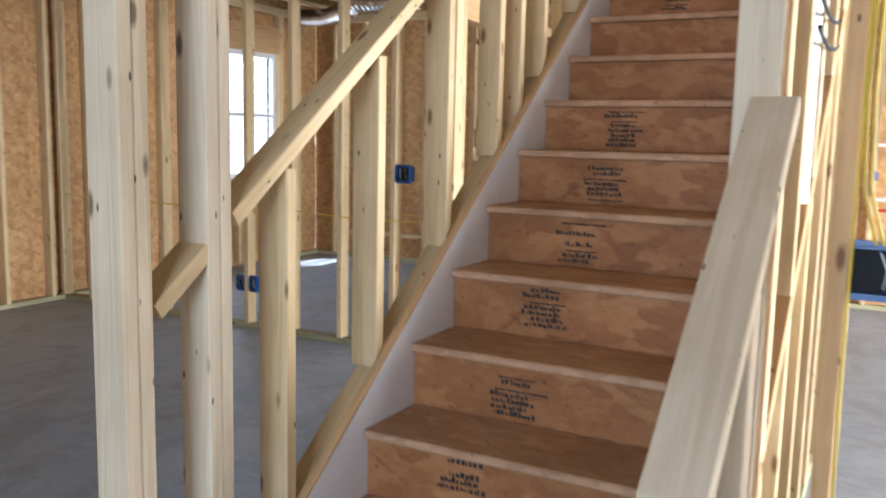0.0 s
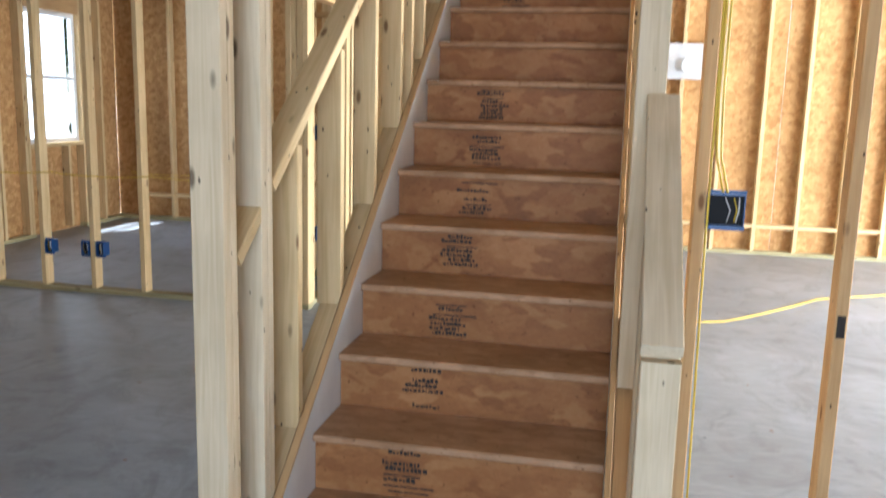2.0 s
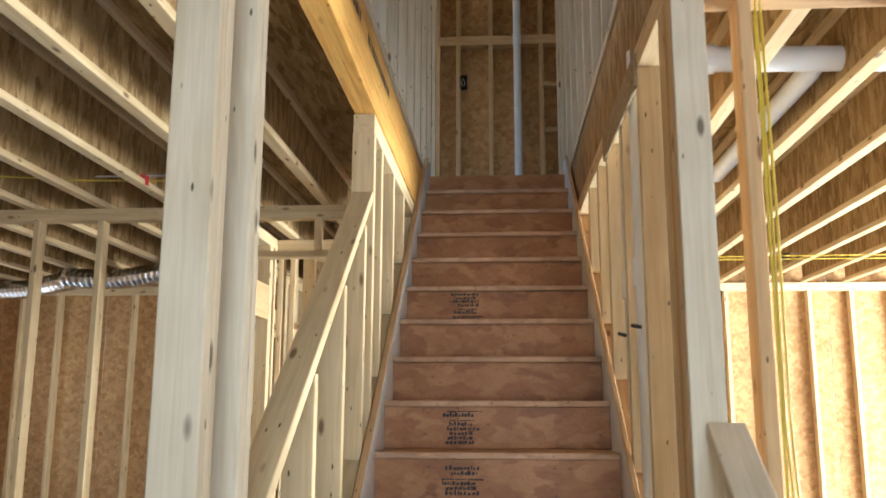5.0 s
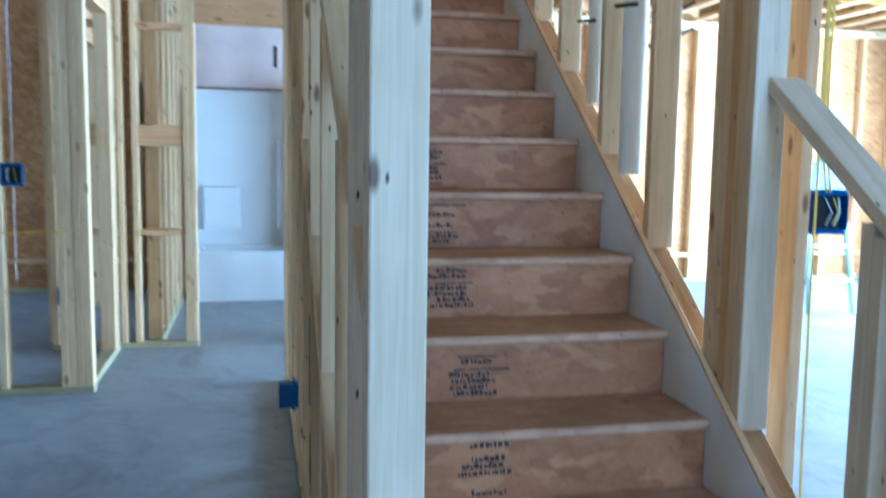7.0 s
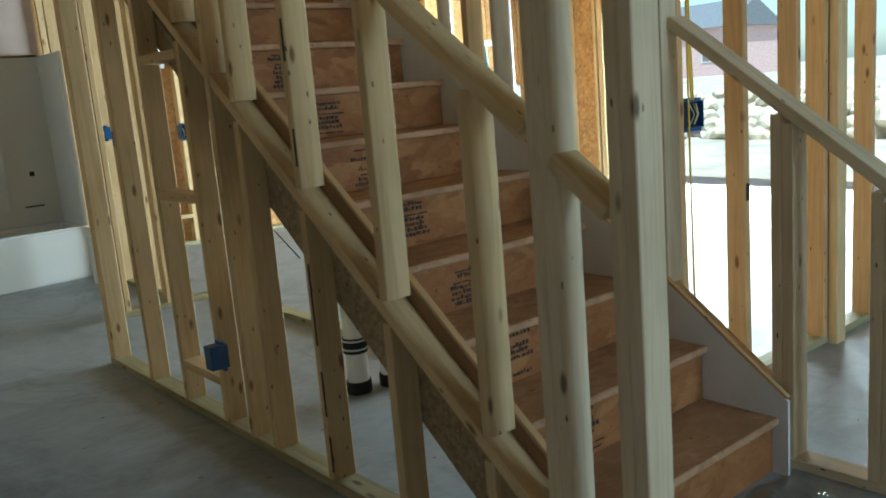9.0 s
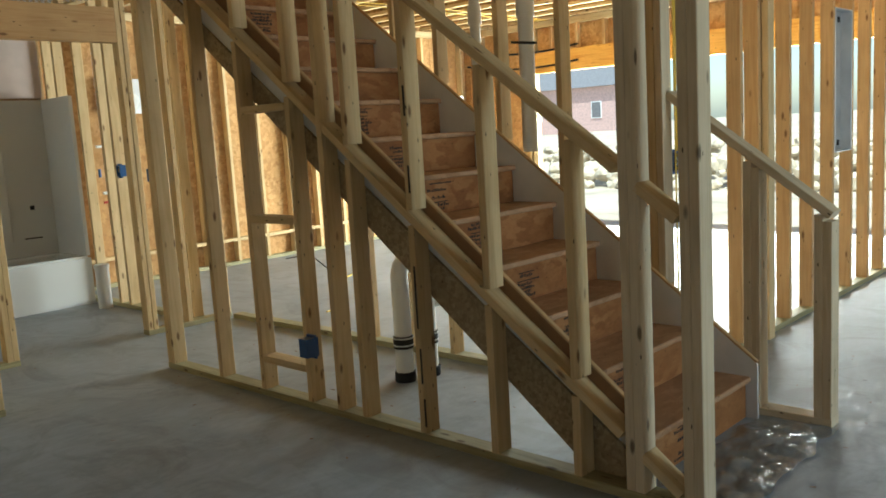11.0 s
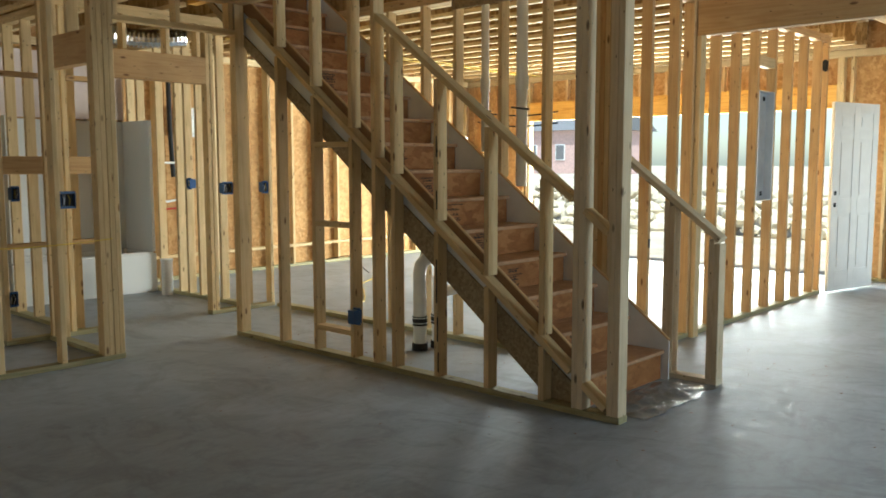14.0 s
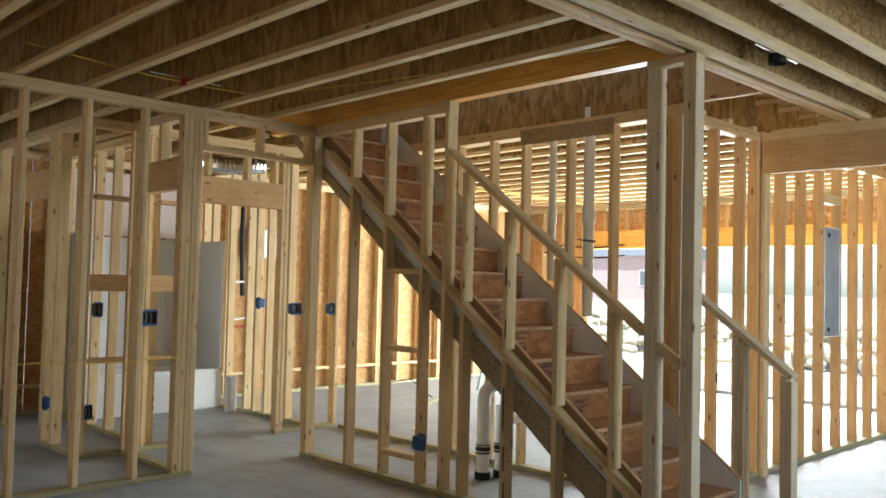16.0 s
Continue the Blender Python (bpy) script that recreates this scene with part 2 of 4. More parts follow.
def bx(parent, name, xs, ys, zs, mat=None, label="", c=0.003):
    """A board or block between two limits on each axis; its grain runs along its longest side."""
    mat = mat or PINE
    s = [b - a for a, b in (xs, ys, zs)]
    mid = [(a + b) / 2 for a, b in (xs, ys, zs)]
    k = max(range(3), key=lambda i: s[i])
    if k == 2:
        mesh, r = prism_mesh(s[0], s[1], s[2], c), (0, 0, 0)
    elif k == 0:
        mesh, r = prism_mesh(s[2], s[1], s[0], c), (0, 90, 0)
    else:
        mesh, r = prism_mesh(s[0], s[2], s[1], c), (-90, 0, 0)
    return link(name, unshared(mesh, mat), mat, parent, label, pose(*mid, *r))


MATMESH = {}


def unshared(mesh, mat):
    key = (mesh.name, mat.name)
    if key not in MATMESH:
        MATMESH[key] = mesh if not mesh.materials else mesh.copy()
        if mesh.materials:
            MATMESH[key].materials.clear()
        MATMESH[key].materials.append(mat)
    return MATMESH[key]


def slope_board(parent, name, x0, x1, y0, z0, y1, z1, thick, mat=None, label=""):
    """A board whose top face runs from (y0, z0) up to (y1, z1)."""
    mat = mat or PINE
    length, ang = math.hypot(y1 - y0, z1 - z0), math.atan2(z1 - z0, y1 - y0)
    cy, cz = (y0 + y1) / 2 + math.sin(ang) * thick / 2, (z0 + z1) / 2 - math.cos(ang) * thick / 2
    mesh = unshared(prism_mesh(x1 - x0, thick, length), mat)
    return link(name, mesh, mat, parent, label, pose((x0 + x1) / 2, cy, cz, -90 + math.degrees(ang), 0, 0))


def tube(parent, name, pts, r, mat, label="", bevel=6):
    """A round pipe or cable through the points."""
    cu = bpy.data.curves.new(name, "CURVE")
    cu.dimensions, cu.bevel_depth, cu.bevel_resolution, cu.use_fill_caps = "3D", r, bevel // 2, True
    sp = cu.splines.new("POLY")
    sp.points.add(len(pts) - 1)
    for q, v in zip(sp.points, pts):
        q.co = (*v, 1)
    tmp = bpy.data.objects.new("tmp", cu)
    scene.collection.objects.link(tmp)
    mesh = bpy.data.meshes.new_from_object(tmp.evaluated_get(bpy.context.evaluated_depsgraph_get()))
    bpy.data.objects.remove(tmp)
    for poly in mesh.polygons:
        poly.use_smooth = True
    mesh.materials.clear()
    ob = link(name, mesh, mat, parent, label)
    if parent is not None:
        ob.location = -parent.location
    return ob


def sag(a, b, drop, n=10):
    a, b = Vector(a), Vector(b)
    return [tuple(a.lerp(b, i / n) - Vector((0, 0, drop * 4 * (i / n) * (1 - i / n)))) for i in range(n + 1)]


S2, S4 = 0.038, 0.089
ZP, ZJ, ZD, ZF = 2.66, 2.74, 3.075, 3.10

# ---- floor and ground ----
slab = bx(None, "floor", (-4.95, 6.95), (-5.0, 6.85), (-0.16, 0.0), SLAB, c=0.001)
tagged(slab, "grey trowelled concrete slab floor with dusty stains", "floor", kind="structure")
bm = bmesh.new()
grid = bmesh.ops.create_grid(bm, x_segments=60, y_segments=60, size=1.0)
for v in bm.verts:
    rr = v.co.xy.length
    far = 1 + 12 * rr * rr
    v.co.x, v.co.y = v.co.x * 22 * far, v.co.y * 22 * far
    v.co.z = -0.17 + (0.10 * noise.noise((v.co.x * 0.35, v.co.y * 0.35, 0)) if v.co.xy.length > 9 else 0)
ground = part("ground", bm, SOIL, None)
tagged(ground, "pale dry bare building-site soil", "ground", kind="structure")


# ---- stud walls ----
def wall_x(name, label, x0, x1, y0, studs, z1=ZP, mat=None, top=True, sill=None, gaps=()):
    """A stud wall along x; y0 is its south face."""
    w = root(name, label, "wall", kind="structure")
    y1 = y0 + S4
    cuts = sorted(gaps)
    a = x0
    for g0, g1 in cuts + [(x1, x1)]:
        if g0 - a > 0.02:
            bx(w, "bottom_plate", (a, g0), (y0, y1), (0.0, S2), sill or TREATED)
        a = g1
    if top:
        bx(w, "top_plate", (x0, x1), (y0, y1), (z1, z1 + S2), mat)
        bx(w, "top_plate", (x0 + 0.01, x1 - 0.01), (y0, y1), (z1 + S2, z1 + 2 * S2), mat)
    for i, x in enumerate(studs):
        bx(w, "stud", (x - S2 / 2, x + S2 / 2), (y0 + 0.001 * (i % 3), y1 - 0.001 * (i % 2)), (S2, z1), mat)
    return w


def wall_y(name, label, y0, y1, x0, studs, z1=ZP, mat=None, sill=None):
    """A stud wall along y; x0 is its west face."""
    w = root(name, label, "wall", kind="structure")
    x1 = x0 + S4
    bx(w, "bottom_plate", (x0, x1), (y0, y1), (0.0, S2), sill or TREATED)
    bx(w, "top_plate", (x0, x1), (y0, y1), (z1, z1 + S2), mat)
    bx(w, "top_plate", (x0, x1), (y0 + 0.01, y1 - 0.01), (z1 + S2, z1 + 2 * S2), mat)
    for i, y in enumerate(studs):
        bx(w, "stud", (x0 + 0.001 * (i % 3), x1 - 0.001 * (i % 2)), (y - S2 / 2, y + S2 / 2), (S2, z1), mat)
    return w


def steps(a, b, s=0.406):
    out = []
    while a < b:
        out.append(a)
        a += s
    return out


# stair wall on the west side, guard and full-height stretch
LX0, LX1 = -0.120, -0.031


def low(y):
    return 0.232 + 0.755 * y


def rail(y):
    return 1.205 + 0.745 * y


WL = root("wall_stair_west", "open pine stud wall with sloped plates beside the stair", "wall", kind="structure")
bx(WL, "bottom_plate", (LX0, LX1), (-0.285, 3.30), (0, S2), TREATED)
for y in (-0.28, -0.242, -0.05, -0.012):
    bx(WL, "post_stud", (LX0 + (0.002 if y > -0.1 else 0), LX1), (y, y + 0.0375), (S2, 2.70), GREY_PINE)
bx(WL, "post_cap", (LX0, LX1), (-0.28, 0.026), (2.70, ZJ), PINE)
slope_board(WL, "sloped_plate", LX0, LX1, 0.03, low(0.03), 3.05, low(3.05), S2, PINE)
slope_board(WL, "sloped_rail", LX0 + 0.002, LX1 - 0.002, 0.03, rail(0.03), 1.61, rail(1.61), S2, PINE)
slope_board(WL, "rail_end", LX0 + 0.002, LX1 - 0.002, -0.2, rail(-0.2), -0.052, rail(-0.052), S2, PINE)
slope_board(WL, "plate_end", LX0 + 0.002, LX1 - 0.002, -0.2, low(-0.2), -0.052, low(-0.052), S2, PINE)
for y in (0.235, 0.645, 1.06, 1.45):
    bx(WL, "cripple_stud", (LX0, LX1), (y - S2 / 2, y + S2 / 2), (S2, low(y) - 0.055), PINE)
    bx(WL, "guard_stud", (LX0, LX1), (y - S2 / 2, y + S2 / 2), (low(y) + 0.015, rail(y) - 0.06), PINE)
bx(WL, "top_plate", (LX0, LX1), (1.61, 3.30), (ZP, ZP + S2), PINE)
bx(WL, "top_plate", (LX0, LX1), (1.61, 3.30), (ZP + S2, ZJ), PINE)
bx(WL, "end_stud", (LX0 - 0.004, LX1 + 0.002), (1.613, 1.651), (S2, ZP), PINE)
for y in (1.87, 2.28, 2.70):
    bx(WL, "stud", (LX0 + 0.001, LX1), (y - S2 / 2, y + S2 / 2), (S2, low(y) - 0.055), PINE)
    if low(y) + 0.015 < ZP - 0.05:
        bx(WL, "upper_stud", (LX0 + 0.001, LX1), (y - S2 / 2, y + S2 / 2), (low(y) + 0.015, ZP), PINE)
for y in (3.24, 3.28):
    bx(WL, "jamb_stud", (LX0, LX1), (y - S2 / 2, y + S2 / 2), (S2, ZP), PINE)
for z in (0.19, 0.955, 1.525):
    bx(WL, "blocking", (LX0, LX1), (1.89, 2.26), (z, z + S2), PINE)

for za, zb, ya in ((0.07, 0.2, 1.04), (0.27, 0.43, 1.046), (0.52, 0.80, 1.053), (1.12, 1.24, 1.05), (1.45, 1.58, 1.052)):
    bx(WL, "dark_streak", (LX0 - 0.0022, LX0 - 0.0004), (ya - 0.006, ya + 0.005), (za, zb), INK, "dark streak along a stud edge", c=0.0004)

# ---- the stair ----
RISE, RUN_, NS, SW = 0.195, 0.257, 16, 0.93
stair = root("staircase", "straight plywood staircase with sixteen risers and white skirt boards", "staircase")
for k in range(1, NS + 1):
    y = RUN_ * (k - 1)
    z = RISE * k
    zb = RISE * (k - 1)
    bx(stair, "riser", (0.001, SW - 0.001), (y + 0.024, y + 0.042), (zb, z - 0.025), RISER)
    if k < NS:
        tr = bx(stair, "tread", (0.001, SW - 0.001), (y, y + RUN_ + 0.041), (z - 0.025, z), TREAD, c=0.0115)


def sheared(name, x0, x1, pts, mat, parent, label=""):
    """A board cut to an outline in the y-z plane."""
    bm = bmesh.new()
    a = [bm.verts.new((x0, y, z)) for y, z in pts]
    b = [bm.verts.new((x1, y, z)) for y, z in pts]
    bm.faces.new(list(reversed(a)))
    bm.faces.new(b)
    n = len(pts)
    for i in range(n):
        bm.faces.new((a[i], a[(i + 1) % n], b[(i + 1) % n], b[i]))
    bmesh.ops.recalc_face_normals(bm, faces=bm.faces)
    return part(name, bm, mat, parent, label)


SL = RISE / RUN_


def nose(y):
    return RISE + SL * y


for side in (-1, 1):
    xa, xb = (-0.012, -0.001) if side < 0 else (SW + 0.001, SW + 0.012)
    sheared("skirt_board", xa, xb, [(-0.03, 0.0), (-0.03, nose(-0.03) + 0.085), (3.86, nose(3.86) + 0.085), (4.0, nose(3.86) + 0.085), (4.0, 3.0), (0.27, nose(0.27) - 0.27), (0.2, 0.0)], SKIRT, stair, "white primed skirt board")
    xa, xb = (-0.026, -0.001) if side < 0 else (SW + 0.001, SW + 0.02)
    slope_board(stair, "skirt_edge", xa, xb, -0.03, nose(-0.03) + 0.1, 3.86, nose(3.86) + 0.1, 0.012, PINE_TAN, "raw wooden edge of the skirt board")
    xa, xb = (-0.030, -0.0265) if side < 0 else (SW + 0.0205, SW + 0.0215)
    slope_board(stair, "filler_strip", xa, xb, -0.03, nose(-0.03) + 0.092, 3.86, nose(3.86) + 0.092, 0.1, TRIM_BROWN, "brown raw filler strip")
for x0 in (-0.0295, SW / 2 - 0.019, SW - 0.042):
    sheared("stringer", x0, x0 + (0.036 if x0 > 0 else 0.017), [(0.06, 0.0), (0.36, 0.0), (4.05, nose(4.05) - 0.40), (4.05, nose(3.85) - 0.225), (0.06, nose(0.06) - 0.24)] if x0 > 0 else [(0.0, 0.0), (0.20, 0.0), (4.05, nose(4.05) - 0.30), (4.05, nose(3.85) - 0.1), (0.0, nose(0.0) - 0.1)], STRAND, stair, "strand-board stair stringer")
rnd = random.Random(5)
for k in (1, 2, 3, 4, 5, 6, 7, 8, 11):
    y, z = RUN_ * (k - 1) + 0.0232, RISE * (k - 1)
    bm = bmesh.new()
    x = 0.26 + rnd.uniform(-0.02, 0.03)
    for row in range(8):
        zz = z + 0.018 + row * 0.0185
        if rnd.random() < 0.2:
            continue
        heavy = rnd.random() < 0.3
        xx = x - rnd.uniform(-0.01, 0.03)
        while xx < x + rnd.uniform(0.085, 0.125):
            w = rnd.uniform(0.03, 0.07) if heavy else rnd.uniform(0.004, 0.014)
            h = 0.005 if heavy else rnd.uniform(0.008, 0.017)
            q = [bm.verts.new(v) for v in ((xx, y, zz), (xx + w, y, zz + rnd.uniform(-0.002, 0.002)), (xx + w, y, zz + h), (xx, y, zz + h))]
            bm.faces.new(q)
            xx += w + rnd.uniform(0.001, 0.006)
    tagged(part("stamp", bm, INK, stair, "smudged black mill stamp"), kind="stuff")

# stair wall on the east side
RX0, RX1 = SW + 0.022, SW + 0.111
GX0, GX1 = SW + 0.06, SW + 0.149
WR = root("wall_stair_east", "pine stud wall and sloped guard beside the stair", "wall", kind="structure")
bx(WR, "bottom_plate", (GX0, GX1), (-0.33, 0.10), (0, S2), GREY_PINE)
slope_board(WR, "sloped_rail", GX0 - 0.002, GX1 + 0.002, -0.335, rail(-0.335) - 0.01, 0.41, rail(0.41) - 0.01, S2, GREY_PINE)
for y in (-0.31, -0.272, 0.0, 0.038):
    bx(WR, "guard_stud", (GX0, GX1), (y - S2 / 2, y + S2 / 2), (S2, rail(y) - 0.07), GREY_PINE)
slope_board(WR, "sloped_plate", RX0, RX1, 0.07, low(0.07) + 0.01, 3.2, low(3.2) + 0.01, S2, PINE_TAN)
for y, mt in ((0.44, GREY_PINE), (0.48, PINE), (0.52, PINE_TAN), (0.56, PINE), (0.60, PINE)):
    bx(WR, "post_stud", (RX0 + (0.0 if y < 0.5 else 0.002), RX1), (y - S2 / 2, y + S2 / 2), (low(y) + 0.02 if y < 0.59 else 0, ZP), mt)
for y in (1.00, 1.40, 1.85, 2.20, 2.60):
    bx(WR, "stud", (RX0, RX1), (y - S2 / 2, y + S2 / 2), (low(y) + 0.02, ZP), PINE)
    bx(WR, "cripple_stud", (RX0, RX1), (y - S2 / 2, y + S2 / 2), (S2, low(y) - 0.045), PINE)
bx(WR, "scab_plate", (RX0 - 0.012, RX0 - 0.001), (0.98, 1.87), (2.59, 2.71), STRAND)
bx(WR, "sill", (RX0, RX1), (0.62, 4.2), (0, S2), TREATED)
bx(WR, "top_plate", (RX0, RX1), (0.40, 4.2), (ZP, ZP + S2), PINE)
bx(WR, "top_plate", (RX0, RX1), (0.40, 4.2), (ZP + S2, ZJ), PINE)

# partition west of the hall, and the other inner walls
PY = 3.21
WA = wall_x("wall_partition", "open pine stud partition with double top plate", -4.80, -1.13, PY, [-4.76, -4.43, -4.02, -3.61, -3.20, -2.79, -2.39, -1.98, -1.57, -1.27, -1.19, -1.15])
bx(WA, "corner_stud", (-1.249, -1.211), (PY + 0.002, PY + 0.087), (S2, ZP), PINE)
bx(WA, "door_header", (-1.13, -0.122), (PY, PY + S4), (2.42, 2.42 + S2), PINE)
for x in (-1.11, -0.62, -0.16):
    bx(WA, "cripple_stud", (x - S2 / 2, x + S2 / 2), (PY, PY + S4), (2.46, ZP), PINE)
bx(WA, "top_plate", (-1.13, -0.122), (PY, PY + S4), (ZP, ZP + S2), PINE)
bx(WA, "top_plate", (-1.139, -0.122), (PY, PY + S4), (ZP + S2, ZJ), PINE)
WB = wall_x("wall_bathroom", "pine stud wall with a framed bathroom doorway", -1.56, 0.98, 4.27, [-1.54, -1.12, -1.03, -0.71, -0.67, 0.29, 0.33, 0.62, 0.96], gaps=[(-0.65, 0.27)])
bx(WB, "door_header", (-0.65, 0.27), (4.272, 4.357), (2.13, 2.37), PINE_TAN)
for x in (-0.5, -0.1, 0.2):
    bx(WB, "cripple_stud", (x - S2 / 2, x + S2 / 2), (4.27, 4.359), (2.375, ZP), PINE)
for xs in ((-1.519, -1.141), (-1.009, -0.731)):
    for z, h in ((0.75, S2), (1.33, 0.14), (2.08, S2)):
        bx(WB, "blocking", xs, (4.275, 4.355), (z, z + h), PINE_TAN)
WE = wall_y("wall_closet", "pine stud wall with a framed closet doorway", 3.302, 4.26, -1.235, [3.325, 3.365, 4.10, 4.14, 4.23])
bx(WE, "door_header", (-1.232, -1.149), (3.386, 4.08), (2.13, 2.37), PINE_TAN)
bx(WE, "cripple_stud", (-1.235, -1.146), (3.70, 3.74), (2.372, ZP), PINE)
WF = wall_y("wall_bath_east", "pine stud wall at the end of the bathtub", 4.37, 6.66, 0.71, [4.4, 4.8, 5.2, 5.42, 5.6, 6.0, 6.4, 6.62])
WG = wall_y("wall_bath_west", "pine stud wall beside the bathtub", 4.37, 6.66, -0.98, [4.4, 4.8, 5.2, 5.6, 6.0, 6.4, 6.62])
WI = root("wall_back_closet", "pine stud wall with a framed doorway to the back room", "wall", kind="structure")
for ys in ((4.362, 5.07), (5.95, 6.66)):
    bx(WI, "bottom_plate", (-1.60, -1.511), ys, (0, S2), TREATED)
for z in (ZP, ZP + S2):
    bx(WI, "top_plate", (-1.60, -1.511), (4.362, 6.66), (z, z + S2), PINE)
for y in (4.40, 4.80, 5.01, 5.05, 5.97, 6.01, 6.40, 6.63):
    bx(WI, "stud", (-1.60, -1.511), (y - S2 / 2, y + S2 / 2), (S2, ZP), PINE)
bx(WI, "door_header", (-1.598, -1.513), (5.071, 5.949), (2.13, 2.37), PINE_TAN)

# wall between garage and front hall
WC = wall_x("wall_garage", "pine stud wall between garage and front hall", 1.05, 5.4, 0.5, [1.17, 1.61, 2.03, 2.27, 2.31, 2.35, 2.75, 3.15, 3.55, 3.95, 4.36, 4.76, 5.16, 5.36], mat=PINE_TAN)
bx(WC, "blocking", (3.57, 3.93), (0.505, 0.585), (2.28, 2.37), PINE)
bx(WC, "paint_mark", (1.598, 1.622), (0.4975, 0.4995), (0.78, 0.85), INK, "black paint blot", c=0.0005)
WH = root("header_front_room", "heavy pine header over the opening to the front room", "beam", kind="structure")
bx(WH, "header_board", (2.29, 2.33), (-4.9, 0.49), (2.40, 2.66), PINE_TAN)
bx(WH, "header_board", (2.335, 2.375), (-4.9, 0.49), (2.40, 2.66), PINE_TAN)
bx(WH, "top_plate", (2.288, 2.377), (-4.9, 0.499), (2.661, ZJ), PINE)
bx(WH, "jamb_stud", (2.29, 2.375), (0.455, 0.498), (0, 2.40), PINE)


# ---- exterior walls: sheathing, studs and openings ----
def ext_x(name, label, x0, x1, y, inward, studs, holes=(), z1=ZP, rows=()):
    """Exterior wall along x; y is the sheathing's inner face, inward +1 or -1 the way to the room."""
    w = root(name, label, "wall", kind="structure")
    xs = [x0] + [v for h in holes for v in h[:2]] + [x1]
    ya, yb = sorted((y, y - inward * 0.012))
    sa, sb = sorted((y + inward * 0.002, y + inward * (S4 + 0.002)))
    for i in range(0, len(xs), 2):
        a = xs[i]
        while a < xs[i + 1] - 0.01:
            b = min(a + 1.22, xs[i + 1])
            bx(w, "sheathing", (a + 0.002, b - 0.002), (ya, yb), (0, ZD), OSB)
            a = b
    for h0, h1, zl, zh in holes:
        if zl > 0:
            bx(w, "sheathing", (h0, h1), (ya, yb), (0, zl), OSB)
        bx(w, "sheathing", (h0, h1), (ya, yb), (zh, ZD), OSB)
        for q in (h0 - 0.02, h0 - 0.06, h1 + 0.02, h1 + 0.06):
            bx(w, "jack_stud", (q - S2 / 2, q + S2 / 2), (sa, sb), (S2, z1), PINE)
        bx(w, "header", (h0, h1), (sa, sb), (zh, zh + 0.24), PINE_TAN)
        if zl > 0:
            bx(w, "sill_plate", (h0, h1), (sa, sb), (zl - S2, zl), PINE)
            for q in steps(h0 + 0.2, h1, 0.4):
                bx(w, "cripple_stud", (q - S2 / 2, q + S2 / 2), (sa, sb), (S2, zl - S2), PINE)
    for i in range(0, len(xs), 2):
        bx(w, "bottom_plate", (xs[i], xs[i + 1]), (sa, sb), (0, S2), TREATED)
    bx(w, "top_plate", (x0, x1), (sa, sb), (z1, ZJ), PINE)
    for i, x in enumerate(studs):
        if not any(h0 - 0.1 < x < h1 + 0.1 for h0, h1, _, _ in holes):
            bx(w, "stud", (x - S2 / 2, x + S2 / 2), (sa, sb), (S2, z1), PINE)
    for z in rows:
        for a, b in zip(studs, studs[1:]):
            bx(w, "blocking", (a + S2 / 2 + 0.001, b - S2 / 2 - 0.001), (sa, sb), (z, z + S2), PINE)
    return w


def ext_y(name, label, y0, y1, x, inward, studs, holes=(), z1=ZP):
    w = root(name, label, "wall", kind="structure")
    ys = [y0] + [v for h in holes for v in h[:2]] + [y1]
    xa, xb = sorted((x, x - inward * 0.012))
    sa, sb = sorted((x + inward * 0.002, x + inward * (S4 + 0.002)))
    for i in range(0, len(ys), 2):
        a = ys[i]
        while a < ys[i + 1] - 0.01:
            b = min(a + 1.22, ys[i + 1])
            bx(w, "sheathing", (xa, xb), (a + 0.002, b - 0.002), (0, ZD), OSB)
            a = b
        bx(w, "bottom_plate", (sa, sb), (ys[i], ys[i + 1]), (0, S2), TREATED)
    for h0, h1, zl, zh in holes:
        if zl > 0:
            bx(w, "sheathing", (xa, xb), (h0, h1), (0, zl), OSB)
            bx(w, "sill_plate", (sa, sb), (h0, h1), (zl - S2, zl), PINE)
            for q in steps(h0 + 0.2, h1, 0.4):
                bx(w, "cripple_stud", (sa, sb), (q - S2 / 2, q + S2 / 2), (S2, zl - S2), PINE)
        bx(w, "sheathing", (xa, xb), (h0, h1), (zh, ZD), OSB)
        for q in (h0 - 0.02, h0 - 0.06, h1 + 0.02, h1 + 0.06):
            bx(w, "jack_stud", (sa, sb), (q - S2 / 2, q + S2 / 2), (S2, z1), PINE)
        bx(w, "header", (sa, sb), (h0, h1), (zh, zh + 0.28), LVL if h1 - h0 > 2 else PINE_TAN)
        if h1 - h0 > 2:
            for q in steps(h0 + 0.2, h1, 0.41):
                bx(w, "cripple_stud", (sa, sb), (q - S2 / 2, q + S2 / 2), (zh + 0.282, z1), PINE_TAN)
    bx(w, "top_plate", (sa, sb), (y0, y1), (z1, ZJ), PINE)
    for i, y in enumerate(studs):
        if not any(h0 - 0.1 < y < h1 + 0.1 for h0, h1, _, _ in holes):
            bx(w, "stud", (sa, sb), (y - S2 / 2, y + S2 / 2), (S2, z1), PINE)
    return w


ext_x("wall_north", "exterior wall of strand board between pine studs", -4.84, 6.88, 6.78, -1, steps(-4.5, 6.8, 0.4), rows=(0.27,))
# First hole is unseen, added for the west room fill; the second is window_1.
ext_y("wall_west", "exterior wall of strand board between pine studs with a window", -4.95, 6.77, -4.83, 1, steps(-4.6, 6.7), holes=[(-3.9, -3.1, 0.93, 2.25), (5.15, 5.99, 0.93, 2.25)])
